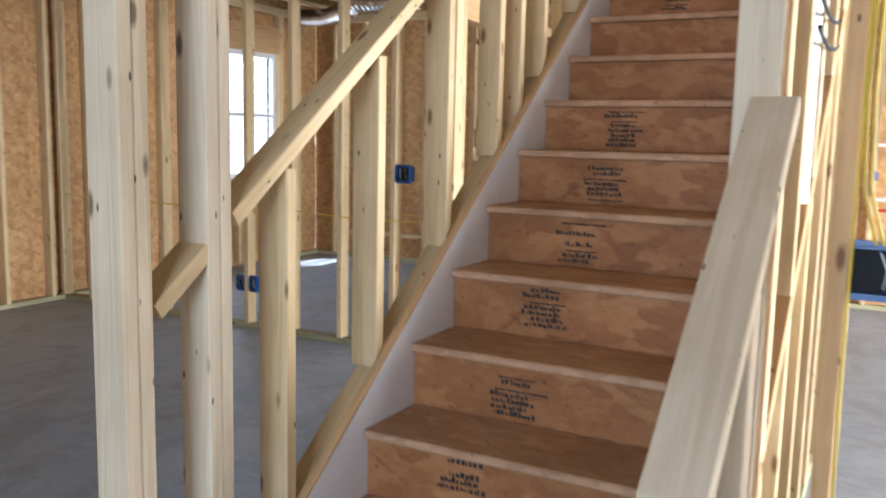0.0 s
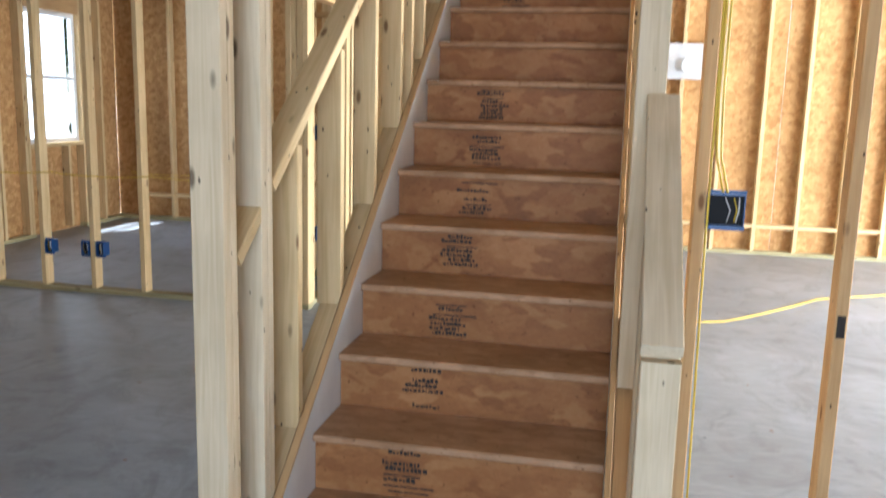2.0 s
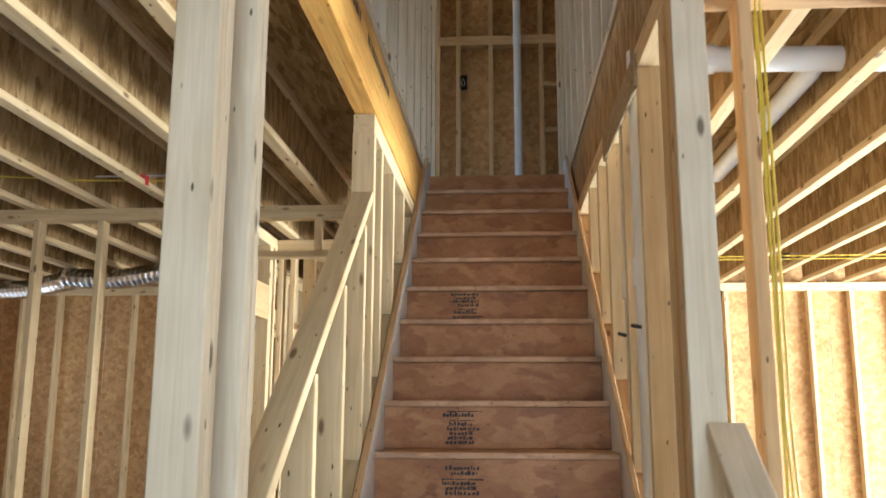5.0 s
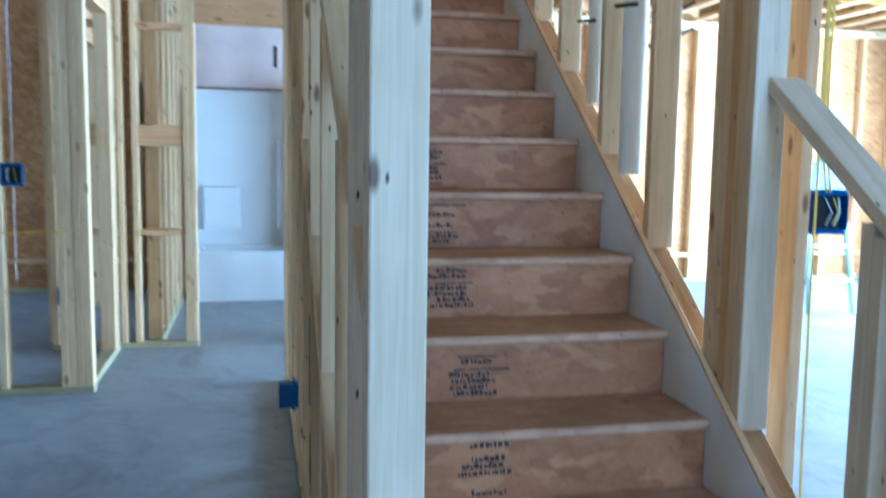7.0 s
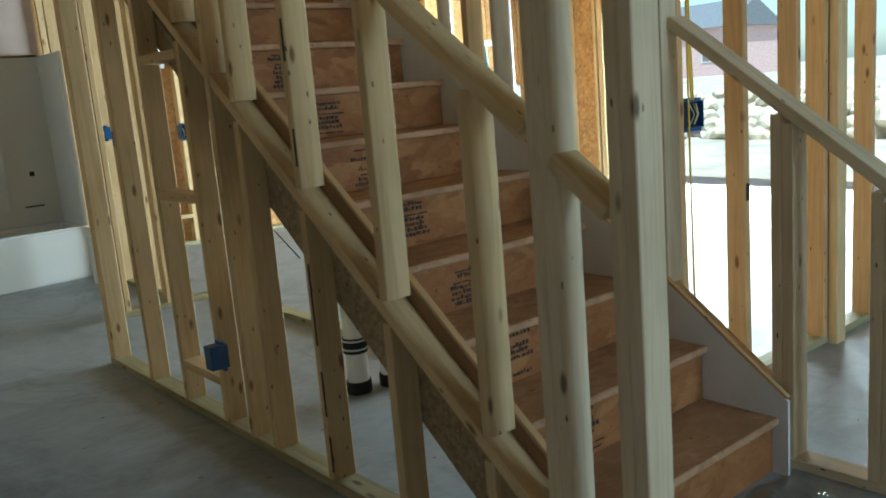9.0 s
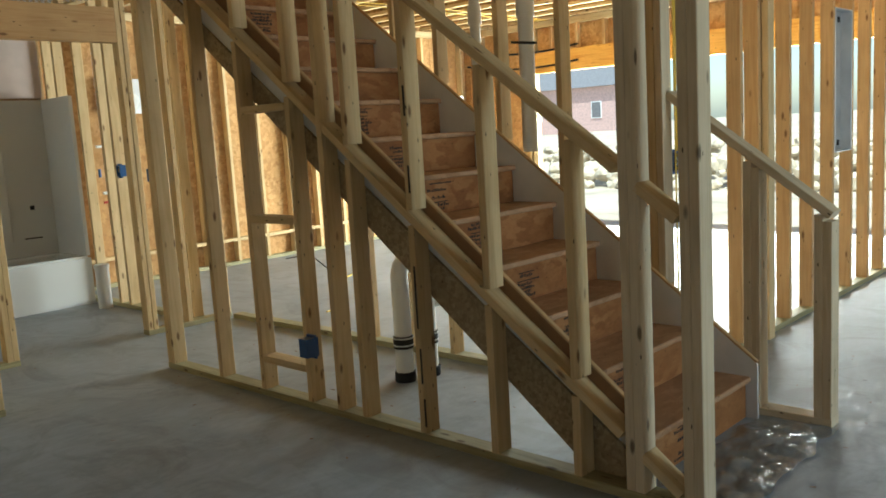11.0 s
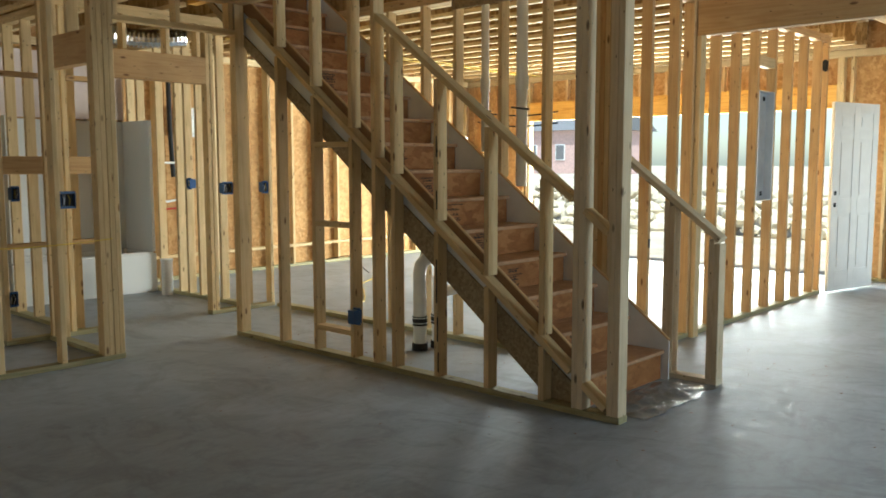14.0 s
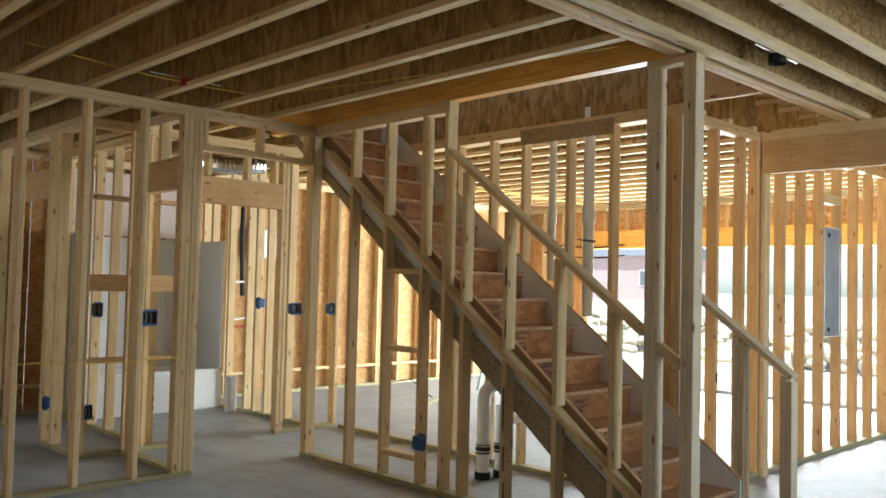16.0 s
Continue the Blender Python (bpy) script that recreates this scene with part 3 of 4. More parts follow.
ext_y("wall_east", "exterior wall with a wide garage opening", -4.95, 6.77, 6.85, -1, steps(-4.6, 6.7), holes=[(-1.15, -0.2, 0.0, 2.07), (0.85, 5.42, 0.0, 2.06)])
# The south opening is out of view, cut only for the fill lamp there.
ext_x("wall_south", "exterior wall of strand board between pine studs", -4.84, 6.88, -4.95, 1, steps(-4.5, 6.8), holes=[(0.3, 2.15, 0.5, 2.3)])

# window in the west wall
win = root("window_1", "white vinyl single-hung window", "window", kind="structure")
for ys, zs in (((5.15, 5.20), (0.93, 2.25)), ((5.94, 5.99), (0.93, 2.25)), ((5.20, 5.94), (0.93, 0.98)), ((5.20, 5.94), (2.20, 2.25)), ((5.20, 5.94), (1.57, 1.61))):
    bx(win, "window_frame", (-4.84, -4.79), ys, zs, VINYL)
for zs in ((0.98, 1.57), (1.61, 2.20)):
    ob = bx(win, "pane", (-4.818, -4.812), (5.20, 5.94), zs, GLASS, c=0.0005)
    ob.visible_shadow = False

# ---- floor above: joists, beams, deck ----
deck = root("ceiling", "strand-board floor deck seen from below", "ceiling", kind="structure")
bm = bmesh.new()
for (xa, xb), (ya, yb) in (((-4.9, -0.12), (-4.9, 6.8)), ((-0.12, 1.06), (-4.9, -0.12)), ((1.06, 6.85), (-4.9, 6.8)), ((-0.12, 1.06), (3.88, 6.8))):
    bmesh.ops.create_cube(bm, size=1, matrix=Matrix.Translation(((xa + xb) / 2, (ya + yb) / 2, ZD + 0.01)) @ Matrix.Diagonal((xb - xa, yb - ya, 0.018, 1)))
part("deck", bm, OSB_WEB, deck)


def joist(axis, at, a, b, z0=ZJ, z1=ZD, label="I-joist with strand-board web and pine flanges"):
    j = root("floor_joist", label, "joist", "floor joists overhead")
    def piece(name, half, za, zb, mat):
        s, l = (at - half, at + half), (a, b)
        bx(j, name, s if axis == "y" else l, l if axis == "y" else s, (za, zb), mat, c=0.002)
    piece("bottom_flange", 0.03, z0 + 0.001, z0 + 0.037, PINE)
    piece("web", 0.005, z0 + 0.037, z1 - 0.037, OSB_WEB)
    piece("top_flange", 0.03, z1 - 0.037, z1 - 0.001, PINE)
    return j


for x in (-0.57, -1.03, -1.52, -1.98, -2.45, -2.92, -3.39, -3.86, -4.33):
    joist("y", x, -0.12, 6.68)
for x in steps(1.42, 6.7, 0.406):
    joist("y", x, 0.52, 6.68)
for x in (-0.1, 0.4, 0.8):
    joist("y", x, 4.0, 6.68)
for y in (-0.30, -0.62, -0.95, -1.4, -1.86, -2.3, -2.75, -3.2, -3.65, -4.1, -4.55):
    joist("x", y, -4.75, 6.75)
beam = root("beam_stairwell_west", "orange laminated veneer beam with black print", "beam", kind="structure")
bx(beam, "ply", (-0.115, -0.07), (-0.13, 3.9), (2.742, 3.06), LVL, c=0.002)
bx(beam, "ply", (-0.069, -0.024), (-0.13, 3.9), (2.742, 3.06), LVL, c=0.002)
bm = bmesh.new()
rnd = random.Random(8)
for yb in (0.55, 1.35):
    y = yb
    while y < yb + 0.62:
        w = rnd.uniform(0.012, 0.03)
        q = [bm.verts.new(v) for v in ((-0.0232, y, 2.94), (-0.0232, y + w, 2.94), (-0.0232, y + w, 2.985), (-0.0232, y, 2.985))]
        bm.faces.new(q)
        y += w + rnd.uniform(0.006, 0.016)
tagged(part("print", bm, INK, beam, "black printed marking"), kind="stuff")
beam2 = root("beam_stairwell_east", "strand-board rim beside the stairwell", "beam", kind="structure")
bx(beam2, "rim_board", (0.966, 0.983), (0.4, 4.2), (2.742, 3.09), OSB_WEB)
bx(beam2, "ply", (0.985, 1.04), (-0.1, 4.2), (2.742, 3.09), PINE_TAN)
beam3 = root("beam_front", "pine flush beam across the room", "beam", kind="structure")
bx(beam3, "ply", (-4.75, 6.75), (-0.215, -0.17), (2.742, 3.07), PINE_TAN)
bx(beam3, "ply", (-4.75, 6.75), (-0.168, -0.124), (2.742, 3.07), PINE_TAN)

# ---- upstairs, seen up the stairwell ----
UW = root("wall_upstairs_west", "upstairs pine stud wall above the stairwell", "wall", kind="structure")
bx(UW, "bottom_plate", (-0.113, -0.026), (0.2, 4.9), (ZF, ZF + S2), GREY_PINE)
bx(UW, "top_plate", (-0.113, -0.026), (0.2, 4.9), (5.46, 5.54), GREY_PINE)
for y in steps(0.25, 4.9, 0.41):
    bx(UW, "stud", (-0.113, -0.026), (y - S2 / 2, y + S2 / 2), (ZF + S2, 5.46), GREY_PINE)
UE = root("wall_upstairs_east", "upstairs stud wall backed with strand board", "wall", kind="structure")
bx(UE, "bottom_plate", (0.955, 1.044), (0.2, 4.9), (ZF, ZF + S2), GREY_PINE)
bx(UE, "top_plate", (0.955, 1.044), (0.2, 4.9), (5.46, 5.54), GREY_PINE)
bx(UE, "backing", (1.046, 1.06), (0.2, 4.9), (ZF, 5.54), WRAP)
for y in steps(0.25, 4.9, 0.41):
    bx(UE, "stud", (0.955, 1.044), (y - S2 / 2, y + S2 / 2), (ZF + S2, 5.46), GREY_PINE)
UN = root("wall_upstairs_north", "upstairs pine stud wall with strand board behind", "wall", kind="structure")
bx(UN, "backing", (-1.5, 1.5), (5.03, 5.045), (ZF, 5.54), OSB)
for x in (-0.35, -0.02, 0.15, 0.42, 0.66, 0.84, 1.0):
    bx(UN, "stud", (x - S2 / 2, x + S2 / 2), (4.93, 5.02), (ZF, 5.46), PINE_TAN)
bx(UN, "header", (-0.02, 1.0), (4.92, 5.02), (4.52, 4.60), PINE_TAN)
bx(UN, "blocking", (0.86, 0.98), (4.93, 5.01), (4.15, 4.19), PINE_TAN)
bx(UN, "blocking", (0.86, 0.98), (4.93, 5.01), (3.75, 3.79), PINE_TAN)
# Out of view: blocks the sun above; the west side stays open for skylight.
roof = bx(None, "ceiling_upstairs", (-4.95, 6.9), (-5.0, 6.9), (5.56, 5.62), OSB)
tagged(roof, "unseen strand-board cover added to keep the sun off the upstairs studs", "ceiling", kind="structure")
UB = bx(None, "wall_upstairs_far", (-4.95, 6.9), (6.85, 6.9), (ZF, 5.56), OSB)
tagged(UB, "strand-board exterior wall upstairs", "wall", kind="structure")
US = bx(None, "wall_upstairs_south", (-4.95, 6.9), (-5.0, -4.95), (ZF, 5.56), OSB)
tagged(US, "strand-board exterior wall upstairs", "wall", kind="structure")

# ---- bathroom ----
tub = root("bathtub", "white acrylic bathtub with a panelled shower surround", "bathtub")
bm = bmesh.new()
X0, X1, Y0, Y1 = -0.83, 0.69, 6.04, 6.66


def quad(bm, a, b, c, d):
    bm.faces.new([bm.verts.new(v) for v in (a, b, c, d)])


def basin(bm, x0, x1, y0, y1, h, lip, deep):
    """A hollow body: outer walls, a flat rim and a rounded hollow."""
    o = [(x0, y0), (x1, y0), (x1, y1), (x0, y1)]
    rings = []
    for pts, z in ((o, 0.0), (o, h), ([(x0 + lip, y0 + lip), (x1 - lip, y0 + lip), (x1 - lip, y1 - lip), (x0 + lip, y1 - lip)], h),
                   ([(x0 + lip * 2, y0 + lip * 1.6), (x1 - lip * 2, y0 + lip * 1.6), (x1 - lip * 2, y1 - lip * 1.6), (x0 + lip * 2, y1 - lip * 1.6)], h - deep)):
        rings.append([bm.verts.new((x, y, z)) for x, y in pts])
    for a, b in zip(rings, rings[1:]):
        for i in range(4):
            bm.faces.new((a[i], a[(i + 1) % 4], b[(i + 1) % 4], b[i]))
    bm.faces.new(rings[-1])
    bm.faces.new(list(reversed(rings[0])))
    bmesh.ops.recalc_face_normals(bm, faces=bm.faces)
    bmesh.ops.bevel(bm, geom=[e for e in bm.edges if min(v.co.z for v in e.verts) > 0.01], offset=0.018, segments=3, affect="EDGES")


basin(bm, X0, X1, Y0, Y1, 0.44, 0.075, 0.36)
part("tub_body", bm, ACRYLIC, tub)
bx(tub, "back_panel", (X0, X1), (Y1 - 0.02, Y1 + 0.015), (0.44, 1.88), ACRYLIC)
bx(tub, "end_panel", (X1 - 0.035, X1), (Y0 + 0.01, Y1 - 0.022), (0.441, 1.88), ACRYLIC)
bx(tub, "end_panel", (X0, X0 + 0.035), (Y0 + 0.01, Y1 - 0.022), (0.441, 1.88), ACRYLIC)
bx(tub, "panel_shelf", (X0 + 0.1, X0 + 0.42), (Y1 - 0.09, Y1 - 0.021), (0.60, 0.98), ACRYLIC, c=0.012)
bx(tub, "panel_shelf", (X1 - 0.75, X1 - 0.45), (Y1 - 0.09, Y1 - 0.021), (0.60, 1.42), ACRYLIC, c=0.012)
bx(tub, "spout_hole", (0.44, 0.48), (Y1 - 0.024, Y1 - 0.0205), (0.87, 0.91), BLACK)
bx(tub, "printed_mark", (0.36, 0.52), (Y1 - 0.023, Y1 - 0.0203), (0.60, 0.612), INK)
KRAFT = plain("pale_pink_facing", (0.66, 0.55, 0.50), 0.7, 0, 0.1, 3)
PRINT_GREEN = plain("green_print", (0.10, 0.24, 0.12), 0.8)
sheet = root("insulation_facing", "pale pink printed sheet on the studs above the tub", "sheet", at=(-0.06, 6.67, 1.9))
bx(sheet, "facing", (-0.83, 0.69), (6.674, 6.680), (1.9, 2.6), KRAFT)
for xa in (0.08,):
    bx(sheet, "printed_bar", (xa, xa + 0.05), (6.671, 6.6735), (2.12, 2.40), PRINT_GREEN, c=0.0004)
    bx(sheet, "printed_bar", (xa - 0.17, xa - 0.135), (6.671, 6.6735), (2.10, 2.30), INK, c=0.0004)

stub = root("drain_stub", "white upright drain pipe stub on the slab", "pipe", at=(0.62, 5.70, 0))
tube(stub, "pipe", [(0.62, 5.70, 0), (0.62, 5.70, 0.36)], 0.06, PVC)
tube(stub, "rim", [(0.62, 5.70, 0.36), (0.62, 5.70, 0.39)], 0.066, PVC)

# ---- plumbing by the stair ----
trap = root("drain_pipe", "white drain pipes with black rubber couplings under the stair", "pipe", at=(0.52, 1.80, 0))
tube(trap, "riser_pipe", [(0.50, 1.80, 0), (0.50, 1.80, 0.60), (0.51, 1.795, 0.65), (0.55, 1.785, 0.69), (0.61, 1.77, 0.70), (0.68, 1.755, 0.69)], 0.05, PVC)
tube(trap, "riser_pipe", [(0.66, 1.76, 0), (0.66, 1.76, 0.55)], 0.05, PVC)
tube(trap, "branch_pipe", [(0.66, 1.76, 0.42), (0.94, 1.74, 0.44), (1.0, 1.74, 0.44)], 0.04, PVC)
for x, y in ((0.50, 1.80), (0.66, 1.76)):
    tube(trap, "coupling", [(x, y, 0.19), (x, y, 0.26)], 0.057, BLACK, "black rubber coupling with steel clamps")
    tube(trap, "foot_sleeve", [(x, y, 0.0), (x, y, 0.055)], 0.06, BLACK)
    for z in (0.205, 0.245):
        tube(trap, "clamp", [(x, y, z), (x, y, z + 0.008)], 0.059, STEEL)
for y, r, zb in ((1.23, 0.043, 1.24), (1.58, 0.030, 1.5)):
    v = root("vent_pipe", "white plastic vent pipe standing in the stair wall", "pipe", "vent pipes in the stair wall", at=(1.0, y, zb))
    tube(v, "pipe", [(1.0, y, zb), (1.0, y, 2.82)], r, PVC)
    tube(v, "coupling", [(1.0, y, 1.95), (1.0, y, 2.05)], r + 0.008, PVC)
    tube(v, "strap", [(0.952, y - 0.1, 1.80), (0.952, y + 0.06, 1.82)], 0.007, BLACK, "black strap")
for pts, r, what in (([(1.2, 1.45, 2.88), (4.5, 1.56, 2.86)], 0.05, "main_run"), ([(1.73, 1.47, 2.88), (1.74, 1.6, 2.87), (1.74, 3.1, 2.86)], 0.045, "branch_run")):
    v = root("waste_pipe", "white plastic waste pipe hung between the joists", "pipe", "waste pipes overhead", at=pts[0])
    tube(v, what, pts, r, PVC)
    tube(v, "elbow", [pts[0], tuple(Vector(pts[0]).lerp(Vector(pts[1]), 0.04))], r + 0.008, PVC)
up = root("vent_pipe_upstairs", "white plastic pipe in the upstairs wall", "pipe", at=(0.64, 4.91, ZF))
tube(up, "pipe", [(0.64, 4.91, ZF), (0.64, 4.91, 5.4)], 0.03, PVC)
tube(up, "coupling", [(0.64, 4.91, 4.5), (0.64, 4.91, 4.6)], 0.036, PVC)


# ---- electrical boxes and cables ----
def elec_box(x, y, z, face, w=0.06, h=0.095, d=0.075, mat=None, label="blue plastic electrical box nailed to a stud", cable=0.0, name="electrical_box"):
    """An open-fronted box; face is the way its front looks, as a turn about z in degrees (0: south)."""
    b = root(name, label, "electrical box", "electrical boxes")
    b.matrix_basis = pose(x, y, z, 0, 0, face)
    bm = bmesh.new()
    o = [(-w / 2, -h / 2), (w / 2, -h / 2), (w / 2, h / 2), (-w / 2, h / 2)]
    t = 0.004
    i = [(-w / 2 + t, -h / 2 + t), (w / 2 - t, -h / 2 + t), (w / 2 - t, h / 2 - t), (-w / 2 + t, h / 2 - t)]
    rings = [[bm.verts.new((a, yy, c)) for a, c in pts] for pts, yy in ((o, d), (o, 0), (i, 0), (i, d - t))]
    for p, q in zip(rings, rings[1:]):
        for k in range(4):
            bm.faces.new((p[k], p[(k + 1) % 4], q[(k + 1) % 4], q[k]))
    bm.faces.new(rings[-1])
    bm.faces.new(list(reversed(rings[0])))
    bmesh.ops.recalc_face_normals(bm, faces=bm.faces)
    mesh = bpy.data.meshes.new("shell")
    bm.to_mesh(mesh)
    bm.free()
    mesh.materials.append(mat or BLUE)
    sh = new("shell", mesh)
    sh.parent = b
    # The black sheet inside the shell stands in for shade in the open box.
    for nm, (xs, ys, zs), mt in (("back_cover", ((-w / 2 + t, w / 2 - t), (0.028, 0.034), (-h / 2 + t, h / 2 - t)), BLACK),
                                 ("nail_lug", ((-w / 2 - 0.003, w / 2 + 0.003), (0.012, 0.024), (h / 2, h / 2 + 0.012)), mat or BLUE),
                                 ("nail_lug", ((-w / 2 - 0.003, w / 2 + 0.003), (0.012, 0.024), (-h / 2 - 0.012, -h / 2)), mat or BLUE)):
        me = unshared(prism_mesh(xs[1] - xs[0], ys[1] - ys[0], zs[1] - zs[0], 0.001), mt)
        q = new(nm, me)
        q.parent = b
        q.location = ((xs[0] + xs[1]) / 2, (ys[0] + ys[1]) / 2, (zs[0] + zs[1]) / 2)
    rn = random.Random(int(1000 * abs(x + y + z)))
    for k in range(3):
        xa = rn.uniform(-w / 2 + 0.012, w / 2 - 0.012)
        pts = [(xa, 0.026, -h / 2 + 0.012), (xa + rn.uniform(-0.01, 0.01), 0.012, 0.0), (xa + rn.uniform(-0.015, 0.015), 0.022, h / 2 - 0.012)]
        cu = tube(None, "wire_end", pts, 0.0022, (PVC, STEEL, YELLOW)[k % 3], bevel=2)
        cu.parent = b
    return b


elec_box(1.245, 0.493, 1.155, 0, w=0.115, h=0.10, label="blue double electrical box with loose wire ends on a stud")
for x in (-3.15, -2.85, -2.73):
    elec_box(x, PY - 0.002, 0.33, 0)
elec_box(-1.498, PY - 0.002, 1.165, 0, w=0.105, label="blue double electrical box on the partition")
elec_box(-0.118, 1.80, 0.345, 90)
elec_box(-1.49, 4.262, 0.36, 0)
elec_box(-1.603, 4.96, 0.36, -90, label="blue electrical box on the back closet wall")
for x in (-1.44, 0.895):
    elec_box(x, 4.262, 1.18, 0)
elec_box(0.47, 4.262, 1.18, 0, w=0.105, label="blue double electrical box beside the bathroom doorway")
elec_box(0.705, 5.36, 1.20, -90, label="blue electrical box on the bathroom side wall")
elec_box(0.19, 4.925, 4.2, 0, mat=BLACK, label="black electrical box on an upstairs stud")
elec_box(-0.03, 3.0, 4.1, 90, label="blue electrical box on an upstairs stud")
elec_box(5.30, 0.492, 2.42, 0, mat=BLACK, label="black electrical box high on the garage wall")


def ceiling_box(x, y, z, mat, label):
    b = root("ceiling_box", label, "electrical box", "ceiling boxes", at=(x, y, z))
    bm = bmesh.new()
    bmesh.ops.create_cone(bm, cap_ends=True, segments=8, radius1=0.05, radius2=0.05, depth=0.055, matrix=Matrix.Translation((0, 0, 0)))
    top = [f for f in bm.faces if f.normal.z < -0.9]
    bmesh.ops.inset_region(bm, faces=top, thickness=0.006)
    for f in top:
        for v in f.verts:
            v.co.z += 0.04
    part("shell", bm, mat, b)
    bar = bx(b, "bar_hanger", (x - 0.26, x + 0.26), (y - 0.008, y + 0.008), (z + 0.028, z + 0.032), STEEL)
    return b


ceiling_box(-1.53, 2.73, 2.775, RED, "red ceiling box on a steel bar between joists")
ceiling_box(-1.575, 3.72, 2.775, RED, "red ceiling box on a steel bar between joists")
ceiling_box(0.37, -0.50, 2.76, BLACK, "black ceiling box below the joists with a yellow cable")
ceiling_box(2.92, 5.57, 2.80, BLACK, "black ceiling box below the garage joists")


def cable(pts, label="yellow electrical cable stapled along the framing", r=0.0038, mat=None):
    ob = tube(None, "cable", pts, r, mat or YELLOW, bevel=2)
    return tagged(ob, label, "cable", "loose electrical cables")


for dx in (0.0, 0.013):
    cable([(1.195 + dx, 0.488, 2.64), (1.20 + dx, 0.484, 2.0), (1.198 + dx, 0.486, 1.5), (1.205 + dx, 0.484, 1.32), (1.235 + dx, 0.50, 1.21)])
cable([(1.19, 0.484, 2.6), (1.192, 0.483, 1.0), (1.197, 0.483, 0.5), (1.20, 0.47, 0.05), (1.26, 0.46, 0.008)])
for a, b in zip([-4.7, -3.92, -3.1, -2.29], [-3.92, -3.1, -2.29, -1.2]):
    cable(sag((a, PY - 0.005, 0.88), (b, PY - 0.005, 0.88), 0.02))
for a, b in zip([-4.6, -3.7, -2.8, -1.9], [-3.7, -2.8, -1.9, -1.0]):
    cable(sag((a, 6.66, 0.55), (b, 6.66, 0.55), 0.02))
cable([(-2.6, 2.6, 2.80), (-1.9, 2.75, 2.79), (-1.57, 2.72, 2.775)])
cable([(-1.49, 2.74, 2.775), (-1.0, 2.7, 2.78), (-0.72, 1.9, 2.79), (-0.45, 0.9, 2.80), (-0.3, 0.1, 2.8)])
cable([(0.40, -0.5, 2.77), (0.7, -0.58, 2.86), (1.1, -0.6, 2.9)])
cable([(1.46, 3.66, 0.006), (1.7, 3.75, 0.006), (1.89, 3.94, 0.006), (2.2, 4.3, 0.006), (2.51, 4.7, 0.006), (3.2, 5.1, 0.006)], "yellow extension cord lying on the garage slab", 0.006)
cable([(0.14, 4.91, 5.3), (0.145, 4.908, 4.7), (0.14, 4.91, 4.25)])
cable([(1.1, 5.1, 2.72), (4.5, 5.0, 2.72), (6.6, 5.1, 2.72)], "yellow cables run below the garage joists")
cable([(1.1, 5.2, 2.715), (4.5, 5.15, 2.715), (6.6, 5.2, 2.715)], "yellow cables run below the garage joists")
cable([(0.72, 2.6, 0.5), (0.75, 2.9, 0.62), (0.85, 3.3, 0.55)], "black cable end hanging under the stair", 0.004, BLACK)
for z in (1.70, 1.78):
    cable(sag((1.06, 0.95, z), (1.06, 1.7, z + 0.03), 0.03), "black strap tied round the pipes and studs", 0.006, BLACK)

panel = root("breaker_box", "galvanised steel breaker box back between two studs", "breaker box")
bx(panel, "back_plate", (3.575, 3.93), (0.575, 0.583), (1.06, 2.06), STEEL)
for xs in ((3.575, 3.583), (3.922, 3.93)):
    bx(panel, "side", xs, (0.50, 0.575), (1.06, 2.06), STEEL)
for zs in ((1.06, 1.068), (2.052, 2.06)):
    bx(panel, "end", (3.583, 3.922), (0.50, 0.575), zs, STEEL)
for x in (3.64, 3.86):
    for z in (1.12, 2.0):
        bx(panel, "knockout", (x - 0.02, x + 0.02), (0.570, 0.5745), (z - 0.02, z + 0.02), BLACK)

# ---- white door standing open ----
door = root("door_1", "white six-panel door standing open", "door", kind="structure")
door.matrix_basis = pose(5.42, 0.43, 0, 0, 0, -14)


def local(parent, name, xs, ys, zs, mat, c=0.003):
    q = new(name, unshared(prism_mesh(xs[1] - xs[0], ys[1] - ys[0], zs[1] - zs[0], c), mat))
    q.parent = parent
    q.location = [(a + b) / 2 for a, b in (xs, ys, zs)]
    return q


local(door, "leaf", (0, 0.86), (0.006, 0.038), (0.02, 2.05), DOORWHITE)
for xs in ((0.0, 0.11), (0.375, 0.485), (0.75, 0.86)):
    local(door, "stile", xs, (0.0, 0.006), (0.02, 2.05), DOORWHITE, 0.004)
for xs in ((0.11, 0.375), (0.485, 0.75)):
    for zs in ((0.02, 0.24), (0.86, 1.02), (1.66, 1.76), (1.94, 2.05)):
        local(door, "rail", xs, (0.0, 0.006), zs, DOORWHITE, 0.004)
    for zs in ((0.28, 0.82), (1.06, 1.62), (1.80, 1.90)):
        local(door, "raised_panel", (xs[0] + 0.04, xs[1] - 0.04), (0.001, 0.006), zs, DOORWHITE, 0.004)
for z in (0.93, 1.06):
    local(door, "bore_hole", (0.045, 0.09), (-0.0015, 0.0), (z, z + 0.045), BLACK)

# ---- step ladder in the garage ----
lad = root("step_ladder", "pale green step ladder with white steps and dark tray", "ladder", at=(4.55, 5.0, 0))
GREEN = plain("pale_green_fibreglass", (0.25, 0.42, 0.40), 0.45)
for sx in (-0.22, 0.22):
    tube(lad, "front_rail", [(4.55 + sx, 4.72, 0), (4.55 + sx * 0.62, 5.0, 1.72)], 0.022, GREEN)
    tube(lad, "rear_rail", [(4.55 + sx, 5.5, 0), (4.55 + sx * 0.62, 5.08, 1.70)], 0.018, GREEN)
